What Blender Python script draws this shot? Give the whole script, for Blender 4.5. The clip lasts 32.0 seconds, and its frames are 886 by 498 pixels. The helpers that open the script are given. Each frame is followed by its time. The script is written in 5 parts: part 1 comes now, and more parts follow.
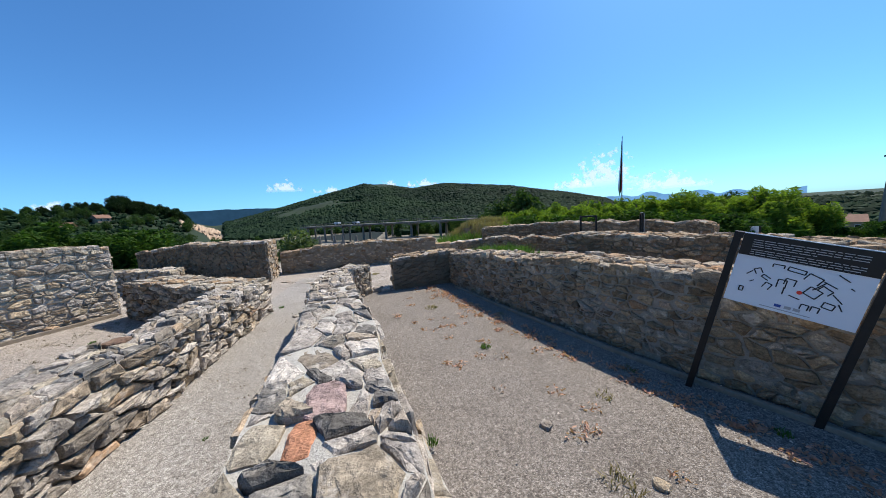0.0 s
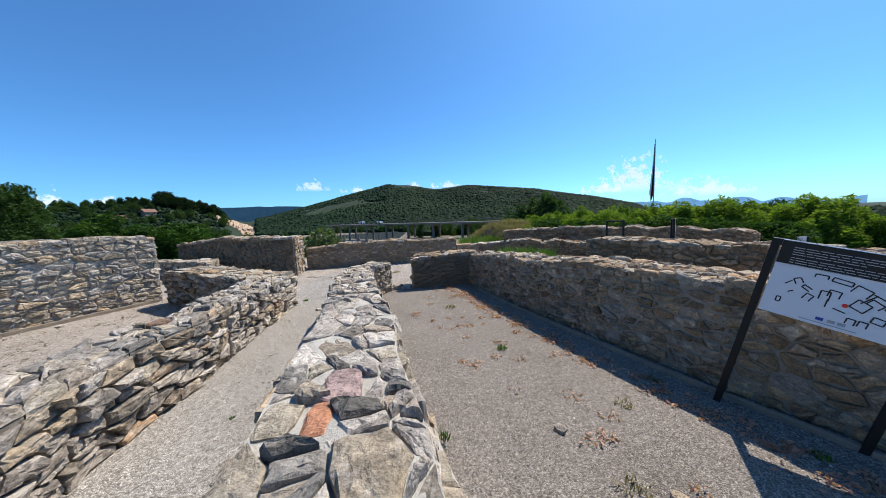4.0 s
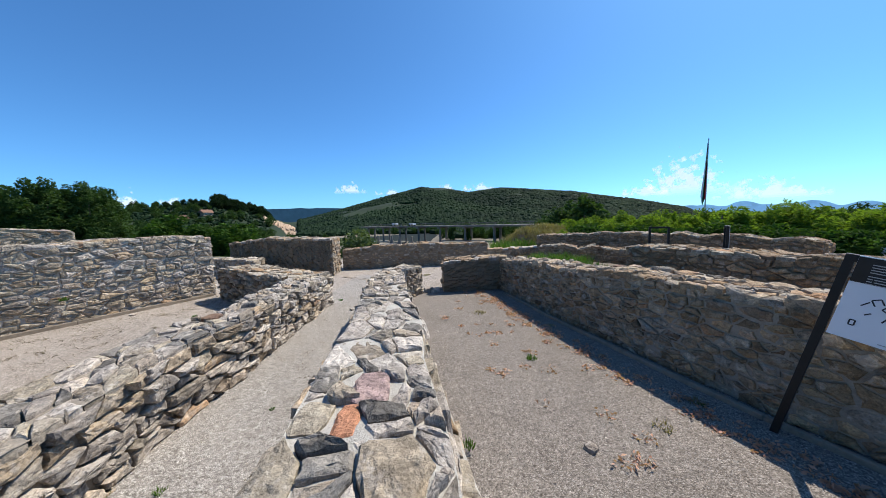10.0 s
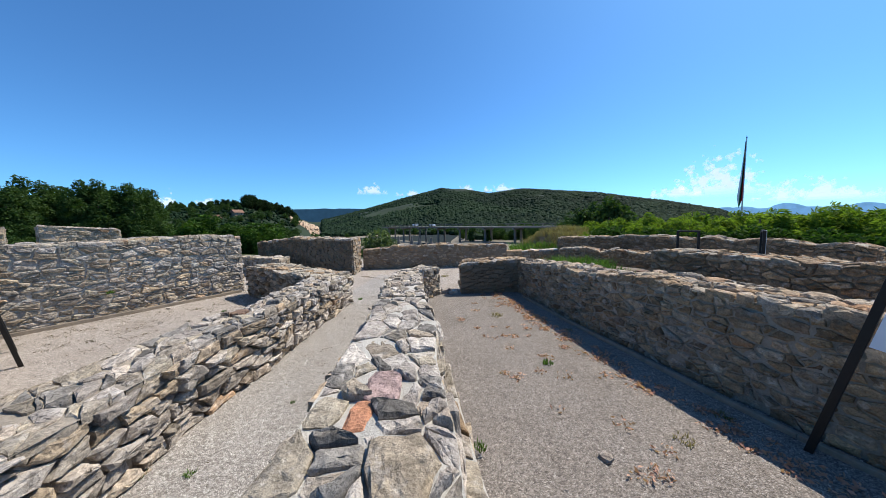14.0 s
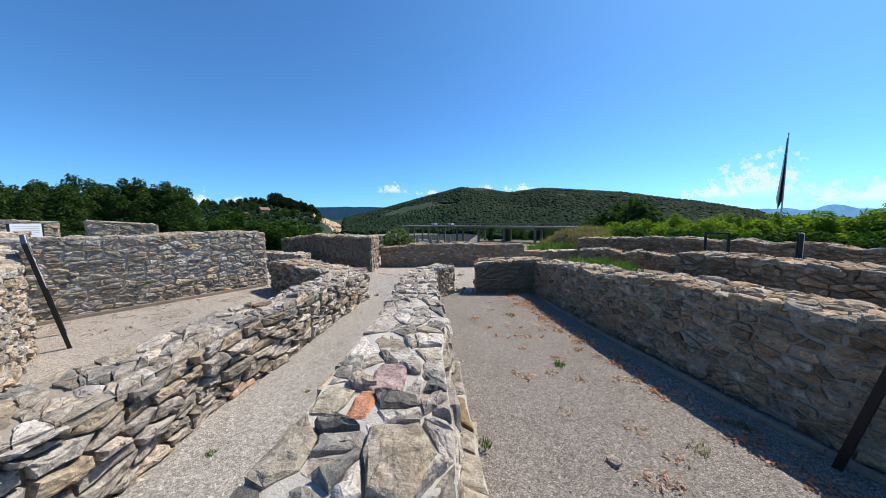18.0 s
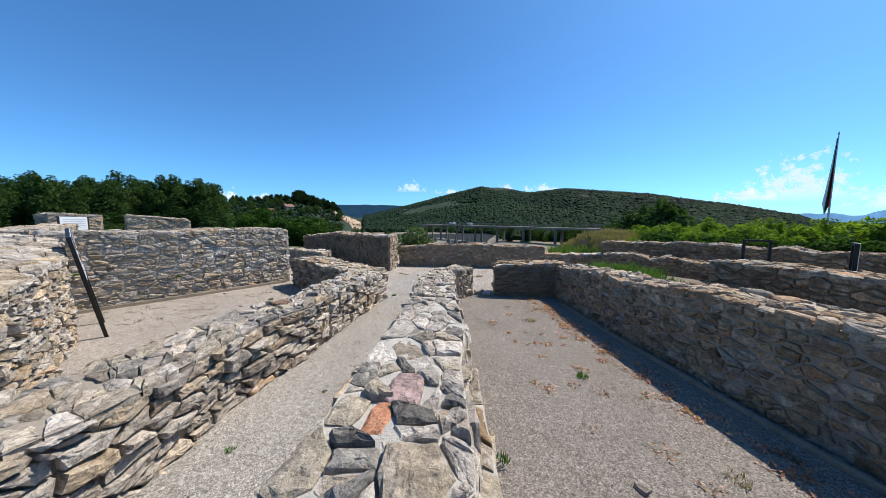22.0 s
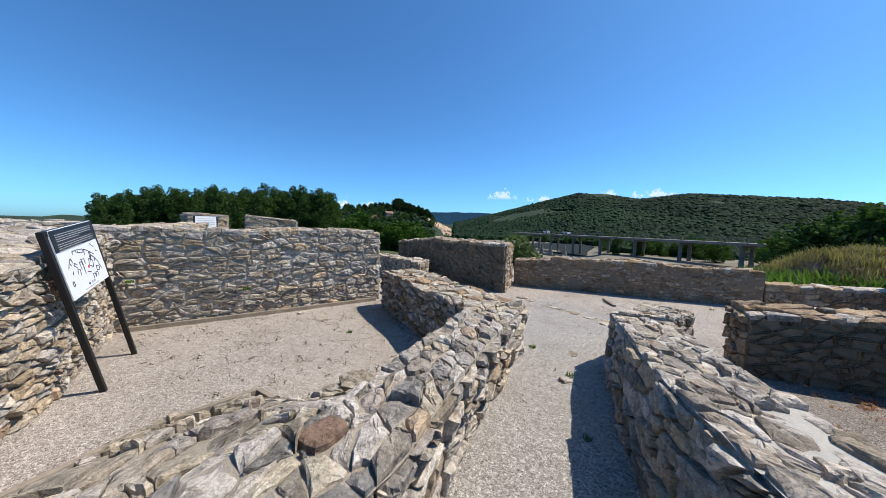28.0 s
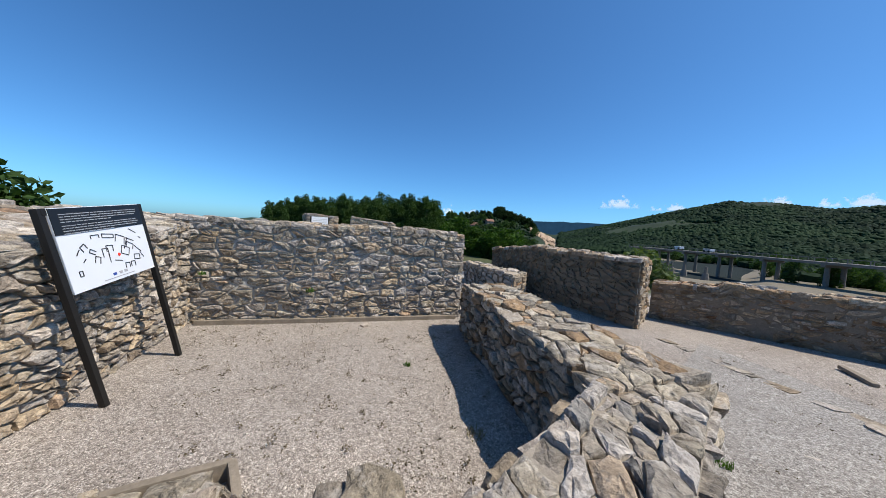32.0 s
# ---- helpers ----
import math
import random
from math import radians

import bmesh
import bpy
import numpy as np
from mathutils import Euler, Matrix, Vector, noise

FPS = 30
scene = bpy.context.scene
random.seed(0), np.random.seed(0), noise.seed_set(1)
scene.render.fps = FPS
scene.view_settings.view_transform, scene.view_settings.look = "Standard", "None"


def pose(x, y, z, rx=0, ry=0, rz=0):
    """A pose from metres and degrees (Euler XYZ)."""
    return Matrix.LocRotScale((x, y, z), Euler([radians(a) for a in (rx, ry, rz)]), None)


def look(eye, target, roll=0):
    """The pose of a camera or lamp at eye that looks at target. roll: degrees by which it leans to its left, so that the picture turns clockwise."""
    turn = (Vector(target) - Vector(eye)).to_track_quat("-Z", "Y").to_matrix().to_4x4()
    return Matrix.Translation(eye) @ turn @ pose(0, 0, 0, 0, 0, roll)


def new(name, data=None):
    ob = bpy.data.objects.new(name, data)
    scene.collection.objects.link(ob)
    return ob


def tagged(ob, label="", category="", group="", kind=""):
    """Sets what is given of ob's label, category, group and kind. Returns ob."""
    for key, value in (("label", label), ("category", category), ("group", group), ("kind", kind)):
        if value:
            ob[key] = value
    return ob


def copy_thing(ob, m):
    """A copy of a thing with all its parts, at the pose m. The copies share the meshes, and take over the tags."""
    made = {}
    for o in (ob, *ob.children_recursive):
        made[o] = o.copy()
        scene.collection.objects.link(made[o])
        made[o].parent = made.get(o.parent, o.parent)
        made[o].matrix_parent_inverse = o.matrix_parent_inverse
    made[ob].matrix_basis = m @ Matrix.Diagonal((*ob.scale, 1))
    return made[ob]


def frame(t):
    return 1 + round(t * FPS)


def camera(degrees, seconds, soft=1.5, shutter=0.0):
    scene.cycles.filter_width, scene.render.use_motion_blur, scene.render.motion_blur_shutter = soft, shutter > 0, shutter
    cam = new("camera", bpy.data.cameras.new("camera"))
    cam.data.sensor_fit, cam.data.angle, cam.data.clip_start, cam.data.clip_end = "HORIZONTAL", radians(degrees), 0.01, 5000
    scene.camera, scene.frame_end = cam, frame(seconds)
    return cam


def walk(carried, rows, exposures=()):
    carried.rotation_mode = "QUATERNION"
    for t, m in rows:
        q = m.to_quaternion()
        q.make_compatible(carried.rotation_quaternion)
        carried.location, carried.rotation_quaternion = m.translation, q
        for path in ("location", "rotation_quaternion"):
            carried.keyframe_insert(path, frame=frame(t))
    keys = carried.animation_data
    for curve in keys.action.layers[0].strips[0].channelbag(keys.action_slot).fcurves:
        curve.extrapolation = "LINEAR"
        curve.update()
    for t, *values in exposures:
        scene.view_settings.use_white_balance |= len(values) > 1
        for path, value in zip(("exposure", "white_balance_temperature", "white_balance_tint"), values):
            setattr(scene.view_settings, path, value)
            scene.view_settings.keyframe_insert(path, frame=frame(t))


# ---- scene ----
from math import sin, cos, tan, pi, atan2, hypot, exp, sqrt

# camera: seconds, place, yaw (to the left of +y), pitch, roll
cam = camera(112.66, 32.0, soft=0.78)
PATH = [
    (0, 0.000, 0.000, 1.757, 0.00, -6.65, -3.63),
    (3, 0.014, -0.036, 1.719, 3.08, -6.20, -2.34),
    (6, 0.037, -0.034, 1.753, 6.18, -5.93, -2.14),
    (9, 0.044, -0.046, 1.770, 9.23, -5.53, -1.69),
    (13, 0.064, -0.069, 1.776, 13.10, -5.19, -1.42),
    (16, 0.160, -0.079, 1.807, 15.85, -5.19, -0.76),
    (19, 0.177, -0.088, 1.768, 18.51, -5.30, -0.43),
    (21, 0.191, -0.026, 1.823, 20.22, -5.32, 0.22),
    (23, 0.042, -0.011, 1.810, 21.96, -5.55, 0.71),
    (24, -0.149, 0.172, 1.831, 22.78, -5.56, 1.01),
    (24.5, -0.561, 0.440, 1.821, 23.21, -5.45, 1.06),
    (25, -0.871, 0.645, 1.829, 24.01, -5.40, 1.11),
    (25.5, -1.330, 0.959, 1.794, 26.21, -5.21, 1.27),
    (26, -1.696, 1.018, 1.781, 28.60, -5.04, 1.40),
    (26.5, -1.922, 1.078, 1.748, 31.00, -4.87, 1.54),
    (28.5, -2.004, 2.372, 1.685, 40.48, -4.22, 1.70),
    (29, -1.984, 2.566, 1.730, 42.89, -4.29, 1.95),
    (29.5, -1.997, 2.804, 1.732, 45.31, -4.31, 2.41),
    (30, -2.103, 3.040, 1.711, 48.12, -4.29, 3.13),
    (30.5, -2.426, 3.122, 1.684, 50.19, -4.04, 3.33),
    (31, -2.693, 3.171, 1.621, 52.56, -3.80, 3.52),
    (31.5, -2.828, 3.203, 1.608, 55.04, -3.66, 3.57),
    (32, -2.933, 3.204, 1.578, 57.24, -3.57, 3.60),
]
walk(cam, [(t, pose(x, y, z, 0, 0, yaw) @ pose(0, 0, 0, 90 + pitch, 0, 0) @ pose(0, 0, 0, 0, 0, roll)) for t, x, y, z, yaw, pitch, roll in PATH],
     exposures=[(0.0, 0.36), (24.0, 0.35), (30.0, 0.27), (32.0, 0.14)])

# world, sun
SUN_AZ, SUN_EL = -42.0, 56.0      # azimuth to the left of +y
world = bpy.data.worlds.new("world")
scene.world = world
world.use_nodes = True
wn = world.node_tree.nodes
sky = wn.new("ShaderNodeTexSky")
sky.sky_type, sky.sun_disc = "NISHITA", False
sky.sun_elevation, sky.sun_rotation = radians(SUN_EL), radians(-SUN_AZ)
sky.altitude, sky.air_density, sky.dust_density, sky.ozone_density = 1200, 0.85, 1.7, 2.4
tone = wn.new("ShaderNodeMix")
tone.data_type, tone.blend_type = "RGBA", "MULTIPLY"
tone.inputs[0].default_value = 1.0
tone.inputs[7].default_value = (0.485, 0.935, 1.265, 1)      # deep summer blue
world.node_tree.links.new(sky.outputs[0], tone.inputs[6])
world.node_tree.links.new(tone.outputs[2], wn["Background"].inputs[0])
wn["Background"].inputs[1].default_value = 0.122
sun_data = bpy.data.lights.new("sun", "SUN")
sun_data.energy, sun_data.angle, sun_data.color = 5.0, radians(0.53), (1.0, 0.925, 0.81)
sun = new("sun", sun_data)
sd = Vector((-sin(radians(SUN_AZ)) * cos(radians(SUN_EL)), cos(radians(SUN_AZ)) * cos(radians(SUN_EL)), sin(radians(SUN_EL))))
sun.matrix_world = look(sd * 80, (0, 0, 0))

# ---------------------------------------------------------------- materials
def material(name, rough=0.85, metal=0.0):
    m = bpy.data.materials.new(name)
    m.use_nodes = True
    b = m.node_tree.nodes["Principled BSDF"]
    b.inputs["Roughness"].default_value = rough
    b.inputs["Metallic"].default_value = metal
    b.inputs["Specular IOR Level"].default_value = 0.3
    return m, m.node_tree, b


def node(tree, kind, **inputs):
    n = tree.nodes.new(kind)
    for key, value in inputs.items():
        n.inputs[key.replace("_", " ")].default_value = value
    return n


def ramp(tree, source, stops):
    n = tree.nodes.new("ShaderNodeValToRGB")
    e = n.color_ramp.elements
    while len(e) < len(stops):
        e.new(0.5)
    for el, (p, c) in zip(e, stops):
        el.position, el.color = p, (*c, 1) if len(c) == 3 else c
    tree.links.new(source, n.inputs[0])
    return n.outputs[0]


def noise_tex(tree, scale, detail=4.0, rough=0.6, coord="Object"):
    c = tree.nodes.new("ShaderNodeTexCoord") if coord != "World" else tree.nodes.new("ShaderNodeNewGeometry")
    n = node(tree, "ShaderNodeTexNoise", Scale=scale, Detail=detail, Roughness=rough)
    tree.links.new(c.outputs["Position" if coord == "World" else coord], n.inputs["Vector"])
    return n


def mix(tree, fac, a, b, mode="MIX"):
    n = tree.nodes.new("ShaderNodeMix")
    n.data_type, n.blend_type = "RGBA", mode
    for sock, v in ((n.inputs[0], fac), (n.inputs[6], a), (n.inputs[7], b)):
        if isinstance(v, (int, float)):
            sock.default_value = v
        elif isinstance(v, tuple):
            sock.default_value = (*v, 1) if len(v) == 3 else v
        else:
            tree.links.new(v, sock)
    return n.outputs[2]


def math_node(tree, op, a, b=0.0):
    n = tree.nodes.new("ShaderNodeMath")
    n.operation = op
    for sock, v in zip(n.inputs, (a, b)):
        if isinstance(v, (int, float)):
            sock.default_value = v
        else:
            tree.links.new(v, sock)
    return n.outputs[0]


def bump(tree, bsdf, height, strength=0.5, distance=0.02):
    n = node(tree, "ShaderNodeBump", Strength=strength, Distance=distance)
    tree.links.new(height, n.inputs["Height"])
    tree.links.new(n.outputs[0], bsdf.inputs["Normal"])


def piece_random(tree):
    """one number for each piece, whether an object of its own or an island of a joined mesh"""
    o, g = tree.nodes.new("ShaderNodeObjectInfo"), tree.nodes.new("ShaderNodeNewGeometry")
    return math_node(tree, "FRACT", math_node(tree, "ADD", o.outputs["Random"], g.outputs["Random Per Island"]))


def piece_noise(t, r, scale, detail, rough, stretch=(1, 1, 1)):
    """noise in metres that starts anew on each piece"""
    g = t.nodes.new("ShaderNodeNewGeometry")
    off = t.nodes.new("ShaderNodeVectorMath")
    off.operation = "SCALE"
    off.inputs[0].default_value = (37.0, 61.0, 23.0)
    t.links.new(r, off.inputs["Scale"])
    add = t.nodes.new("ShaderNodeVectorMath")
    add.operation = "MULTIPLY_ADD"
    t.links.new(g.outputs["Position"], add.inputs[0])
    add.inputs[1].default_value = stretch
    t.links.new(off.outputs[0], add.inputs[2])
    n = node(t, "ShaderNodeTexNoise", Scale=scale, Detail=detail, Roughness=rough)
    t.links.new(add.outputs[0], n.inputs["Vector"])
    return n


def stone_material(name, tones, dirt=0.5, pale=0.4, rusty=0.4):
    m, t, b = material(name, 0.93)
    r = piece_random(t)
    r2 = math_node(t, "FRACT", math_node(t, "MULTIPLY", r, 7.31))
    c = ramp(t, r, tones)
    c = mix(t, 1.0, c, ramp(t, r2, [(0.0, (0.70, 0.69, 0.68)), (0.5, (1, 1, 1)), (1.0, (1.22, 1.22, 1.21))]), "MULTIPLY")
    mid = piece_noise(t, r, 16.0, 6, 0.62)
    fine = piece_noise(t, r, 75.0, 4, 0.7)
    grain = piece_noise(t, r, 260.0, 2, 0.6)
    c = mix(t, 0.85, c, ramp(t, mid.outputs[0], [(0.30, (0.55, 0.53, 0.51)), (0.45, (0.92, 0.91, 0.90)), (0.60, (1.10, 1.09, 1.08)), (0.70, (1.32, 1.30, 1.27))]), "MULTIPLY")
    c = mix(t, 0.7, c, ramp(t, fine.outputs[0], [(0.32, (0.50, 0.49, 0.48)), (0.5, (1, 1, 1)), (0.68, (1.38, 1.37, 1.35))]), "MULTIPLY")
    chalk = piece_noise(t, r, 6.5, 7, 0.68)
    c = mix(t, ramp(t, chalk.outputs[0], [(0.54, (0, 0, 0)), (0.60, (pale, pale, pale))]), c, (0.66, 0.615, 0.555))
    lichen = piece_noise(t, r, 14.0, 7, 0.75)
    c = mix(t, ramp(t, lichen.outputs[0], [(0.57, (0, 0, 0)), (0.63, (dirt, dirt, dirt))]), c, (0.115, 0.105, 0.092))
    rust = piece_noise(t, r, 3.6, 5, 0.65)
    c = mix(t, ramp(t, rust.outputs[0], [(0.56, (0, 0, 0)), (0.72, (rusty, rusty, rusty))]), c, (0.40, 0.28, 0.165))
    # bedding lines
    beds = piece_noise(t, r, 9.0, 4, 0.6, (1.0, 1.0, 4.0))
    c = mix(t, 0.35, c, ramp(t, beds.outputs[0], [(0.36, (0.62, 0.60, 0.58)), (0.44, (1, 1, 1))]), "MULTIPLY")
    # chipped faces
    g = t.nodes.new("ShaderNodeNewGeometry")
    warp = t.nodes.new("ShaderNodeVectorMath")
    warp.operation = "MULTIPLY_ADD"
    t.links.new(mid.outputs["Color"], warp.inputs[0])
    warp.inputs[1].default_value = (0.09, 0.09, 0.09)
    t.links.new(g.outputs["Position"], warp.inputs[2])
    chip = node(t, "ShaderNodeTexVoronoi", Scale=15.0)
    t.links.new(warp.outputs[0], chip.inputs["Vector"])
    sc = t.nodes.new("ShaderNodeSeparateColor")
    t.links.new(chip.outputs["Color"], sc.inputs[0])
    c = mix(t, 0.85, c, ramp(t, sc.outputs[0], [(0.0, (0.70, 0.69, 0.68)), (0.5, (1, 1, 1)), (1.0, (1.2, 1.19, 1.17))]), "MULTIPLY")
    c = mix(t, 1.0, c, (0.852, 0.83, 0.812), "MULTIPLY")
    t.links.new(c, b.inputs["Base Color"])
    h = math_node(t, "ADD", mid.outputs[0], math_node(t, "MULTIPLY", fine.outputs[0], 0.45))
    h = math_node(t, "ADD", h, math_node(t, "MULTIPLY", chip.outputs["Distance"], -0.75))
    h = math_node(t, "ADD", h, math_node(t, "MULTIPLY", grain.outputs[0], 0.12))
    h = math_node(t, "ADD", h, math_node(t, "MULTIPLY", beds.outputs[0], 0.4))
    bump(t, b, h, 0.95, 0.022)
    return m


GREY = [(0.0, (0.295, 0.267, 0.224)), (0.2, (0.424, 0.373, 0.304)), (0.4, (0.354, 0.322, 0.278)), (0.55, (0.492, 0.430, 0.347)),
        (0.7, (0.413, 0.349, 0.262)), (0.82, (0.570, 0.514, 0.422)), (0.93, (0.462, 0.346, 0.228)), (1.0, (0.335, 0.309, 0.278))]
TAN = [(0.0, (0.372, 0.301, 0.219)), (0.25, (0.486, 0.398, 0.289)), (0.45, (0.414, 0.359, 0.289)), (0.6, (0.539, 0.446, 0.325)),
       (0.75, (0.455, 0.350, 0.228)), (0.88, (0.569, 0.495, 0.395)), (0.96, (0.466, 0.301, 0.184)), (1.0, (0.362, 0.320, 0.272))]
PALE = [(0.0, (0.420, 0.387, 0.347)), (0.3, (0.531, 0.491, 0.446)), (0.5, (0.406, 0.369, 0.333)), (0.7, (0.590, 0.550, 0.499)), (0.85, (0.473, 0.402, 0.325)), (1.0, (0.502, 0.461, 0.419))]
ASH = [(0.0, (0.284, 0.254, 0.203)), (0.3, (0.454, 0.402, 0.319)), (0.6, (0.370, 0.330, 0.261)), (0.85, (0.529, 0.469, 0.366)), (1.0, (0.426, 0.366, 0.273))]
stone_grey = stone_material("grey_limestone", GREY, 0.55, 0.4, 0.25)
stone_ash = stone_material("ash_grey_limestone", ASH, 0.7, 0.45, 0.12)
stone_tan = stone_material("tan_limestone", TAN, 0.45)
stone_pale = stone_material("pale_limestone", PALE, 0.6, 0.55, 0.2)
# tan tones darkened and warmed, putting the shade of sunless faces into colour
DARK = [(p, tuple(f * k for f, k in zip((0.68, 0.58, 0.475), c))) for p, c in TAN]
WARM = [(p, tuple(f * k for f, k in zip((0.88, 0.775, 0.66), c))) for p, c in TAN]
stone_warm = stone_material("warm_brown_limestone", WARM, 0.4, 0.3)
stone_dark = stone_material("shade_brown_stone", DARK, 0.4)
stone_pink = stone_material("pinkish_stone", [(0.0, (0.37, 0.275, 0.262)), (1.0, (0.37, 0.275, 0.262))], 0.1, 0.0, 0.0)
stone_brick = stone_material("old_brick", [(0.0, (0.56, 0.275, 0.165)), (1.0, (0.56, 0.275, 0.165))], 0.1, 0.0, 0.0)
stone_slate = stone_material("dark_grey_stone", [(0.0, (0.17, 0.16, 0.145)), (0.5, (0.25, 0.24, 0.225)), (1.0, (0.30, 0.285, 0.26))], 0.5, 0.45, 0.1)
stone_rust = stone_material("rust_brown_stone", [(0.0, (0.25, 0.165, 0.12)), (1.0, (0.25, 0.165, 0.12))], 0.3)


def plain(name, colour, rough=0.7, metal=0.0, scale=20.0, vary=0.25, relief=0.2, depth=0.004):
    m, t, b = material(name, rough, metal)
    n = noise_tex(t, scale, 5, 0.65)
    n2 = noise_tex(t, scale / 7, 3, 0.5)
    lo, hi = tuple(c * (1 - vary) for c in colour), tuple(min(1, c * (1 + vary)) for c in colour)
    c = mix(t, 0.5, ramp(t, n.outputs[0], [(0.3, lo), (0.7, hi)]), ramp(t, n2.outputs[0], [(0.3, lo), (0.7, hi)]))
    t.links.new(c, b.inputs["Base Color"])
    bump(t, b, n.outputs[0], relief, depth)
    return m


def mortar_material(name, lo, hi):
    m, t, b = material(name, 0.95)
    n, n2 = noise_tex(t, 70, 5, 0.7, "World"), noise_tex(t, 11, 6, 0.65, "World")
    c = mix(t, 0.5, ramp(t, n.outputs[0], [(0.3, lo), (0.7, hi)]), ramp(t, n2.outputs[0], [(0.3, lo), (0.7, hi)]))
    t.links.new(c, b.inputs["Base Color"])
    bump(t, b, math_node(t, "ADD", n.outputs[0], n2.outputs[0]), 0.9, 0.012)
    return m


def gravel_colour(t, tint=(0.75, 0.697, 0.655), dirt=0.6):
    g = t.nodes.new("ShaderNodeNewGeometry")
    v = node(t, "ShaderNodeTexVoronoi", Scale=150.0)
    t.links.new(g.outputs["Position"], v.inputs["Vector"])
    sep = t.nodes.new("ShaderNodeSeparateColor")
    t.links.new(v.outputs["Color"], sep.inputs[0])
    c = ramp(t, sep.outputs[0], [(0.0, (0.17, 0.155, 0.142)), (0.22, (0.33, 0.305, 0.28)), (0.60, (0.50, 0.465, 0.43)), (0.86, (0.68, 0.65, 0.61)), (1.0, (0.88, 0.86, 0.83))])
    # pebble crowns painted paler, the shade in the gaps painted dark
    c = mix(t, 0.45, c, ramp(t, v.outputs["Distance"], [(0.0, (1.2, 1.2, 1.2)), (0.5, (0.98, 0.98, 0.98)), (0.85, (0.32, 0.31, 0.30))]), "MULTIPLY")
    big = node(t, "ShaderNodeTexVoronoi", Scale=58.0)
    t.links.new(g.outputs["Position"], big.inputs["Vector"])
    sb = t.nodes.new("ShaderNodeSeparateColor")
    t.links.new(big.outputs["Color"], sb.inputs[0])
    c = mix(t, 0.55, c, ramp(t, sb.outputs[1], [(0.0, (0.52, 0.51, 0.50)), (0.3, (0.90, 0.90, 0.89)), (0.75, (1.08, 1.08, 1.07)), (1.0, (1.5, 1.49, 1.47))]), "MULTIPLY")
    p = noise_tex(t, 0.9, 5, 0.6, "World")
    c = mix(t, 0.8, c, ramp(t, p.outputs[0], [(0.3, (0.80, 0.78, 0.76)), (0.5, (1, 1, 1)), (0.7, (1.1, 1.09, 1.07))]), "MULTIPLY")
    d = noise_tex(t, 5.5, 6, 0.75, "World")
    c = mix(t, ramp(t, d.outputs[0], [(0.58, (0, 0, 0)), (0.72, (dirt, dirt, dirt))]), c, (0.20, 0.165, 0.135))
    q = noise_tex(t, 24.0, 4, 0.7, "World")
    c = mix(t, 0.8, c, ramp(t, q.outputs[0], [(0.30, (0.55, 0.53, 0.51)), (0.47, (1, 1, 1)), (0.7, (1.15, 1.15, 1.15))]), "MULTIPLY")
    c = mix(t, 1.0, c, tint, "MULTIPLY")
    h = math_node(t, "SUBTRACT", 1.0, v.outputs["Distance"])
    return c, h


def ground_material():
    m, t, b = material("ground", 0.95)
    gc, gh = gravel_colour(t)
    g = t.nodes.new("ShaderNodeNewGeometry")
    sp = t.nodes.new("ShaderNodeSeparateXYZ")
    t.links.new(g.outputs["Position"], sp.inputs[0])
    n1, n2 = noise_tex(t, 0.35, 6, 0.65, "World"), noise_tex(t, 9.0, 5, 0.7, "World")
    n3 = noise_tex(t, 0.02, 6, 0.6, "World")
    grass = mix(t, 0.5, ramp(t, n1.outputs[0], [(0.35, (0.032, 0.052, 0.018)), (0.6, (0.11, 0.10, 0.045))]), ramp(t, n2.outputs[0], [(0.3, (0.028, 0.045, 0.016)), (0.7, (0.10, 0.105, 0.045))]))
    wood = ramp(t, n3.outputs[0], [(0.35, (0.012, 0.024, 0.012)), (0.58, (0.022, 0.038, 0.016)), (0.70, (0.036, 0.052, 0.022))])
    sand = ramp(t, n2.outputs[0], [(0.3, (0.12, 0.105, 0.075)), (0.7, (0.24, 0.205, 0.155))])
    length = t.nodes.new("ShaderNodeVectorMath")
    length.operation = "LENGTH"
    t.links.new(g.outputs["Position"], length.inputs[0])
    r = length.outputs["Value"]
    wob = math_node(t, "MULTIPLY", math_node(t, "SUBTRACT", n1.outputs[0], 0.5), 6.0)
    near = math_node(t, "ADD", r, wob)
    c = mix(t, ramp(t, math_node(t, "DIVIDE", near, 40.0), [(0.36, (0, 0, 0)), (0.40, (1, 1, 1))]), gc, grass)
    c = mix(t, ramp(t, math_node(t, "DIVIDE", r, 400.0), [(0.35, (0, 0, 0)), (0.55, (1, 1, 1))]), c, wood)
    low = math_node(t, "ADD", math_node(t, "MULTIPLY", math_node(t, "ADD", sp.outputs[2], 9.2), 0.3), math_node(t, "MULTIPLY", math_node(t, "SUBTRACT", noise_tex(t, 0.09, 5, 0.6, "World").outputs[0], 0.5), 0.9))
    east = ramp(t, math_node(t, "DIVIDE", sp.outputs[0], 400.0), [(0.13, (1, 1, 1)), (0.2, (0, 0, 0))])
    c = mix(t, math_node(t, "MULTIPLY", east, ramp(t, low, [(0.62, (1, 1, 1)), (0.84, (0, 0, 0))])), c, sand)
    t.links.new(c, b.inputs["Base Color"])
    bump(t, b, gh, 0.5, 0.012)
    return m


def gravel_material(name, tint, dirt):
    m, t, b = material(name, 0.95)
    c, h = gravel_colour(t, tint, dirt)
    t.links.new(c, b.inputs["Base Color"])
    bump(t, b, h, 0.5, 0.012)
    return m


gravel_pale = gravel_material("pale_gravel", (0.672, 0.66, 0.648), 0.4)
gravel_brown = gravel_material("brown_gravel", (0.45, 0.42, 0.397), 0.7)


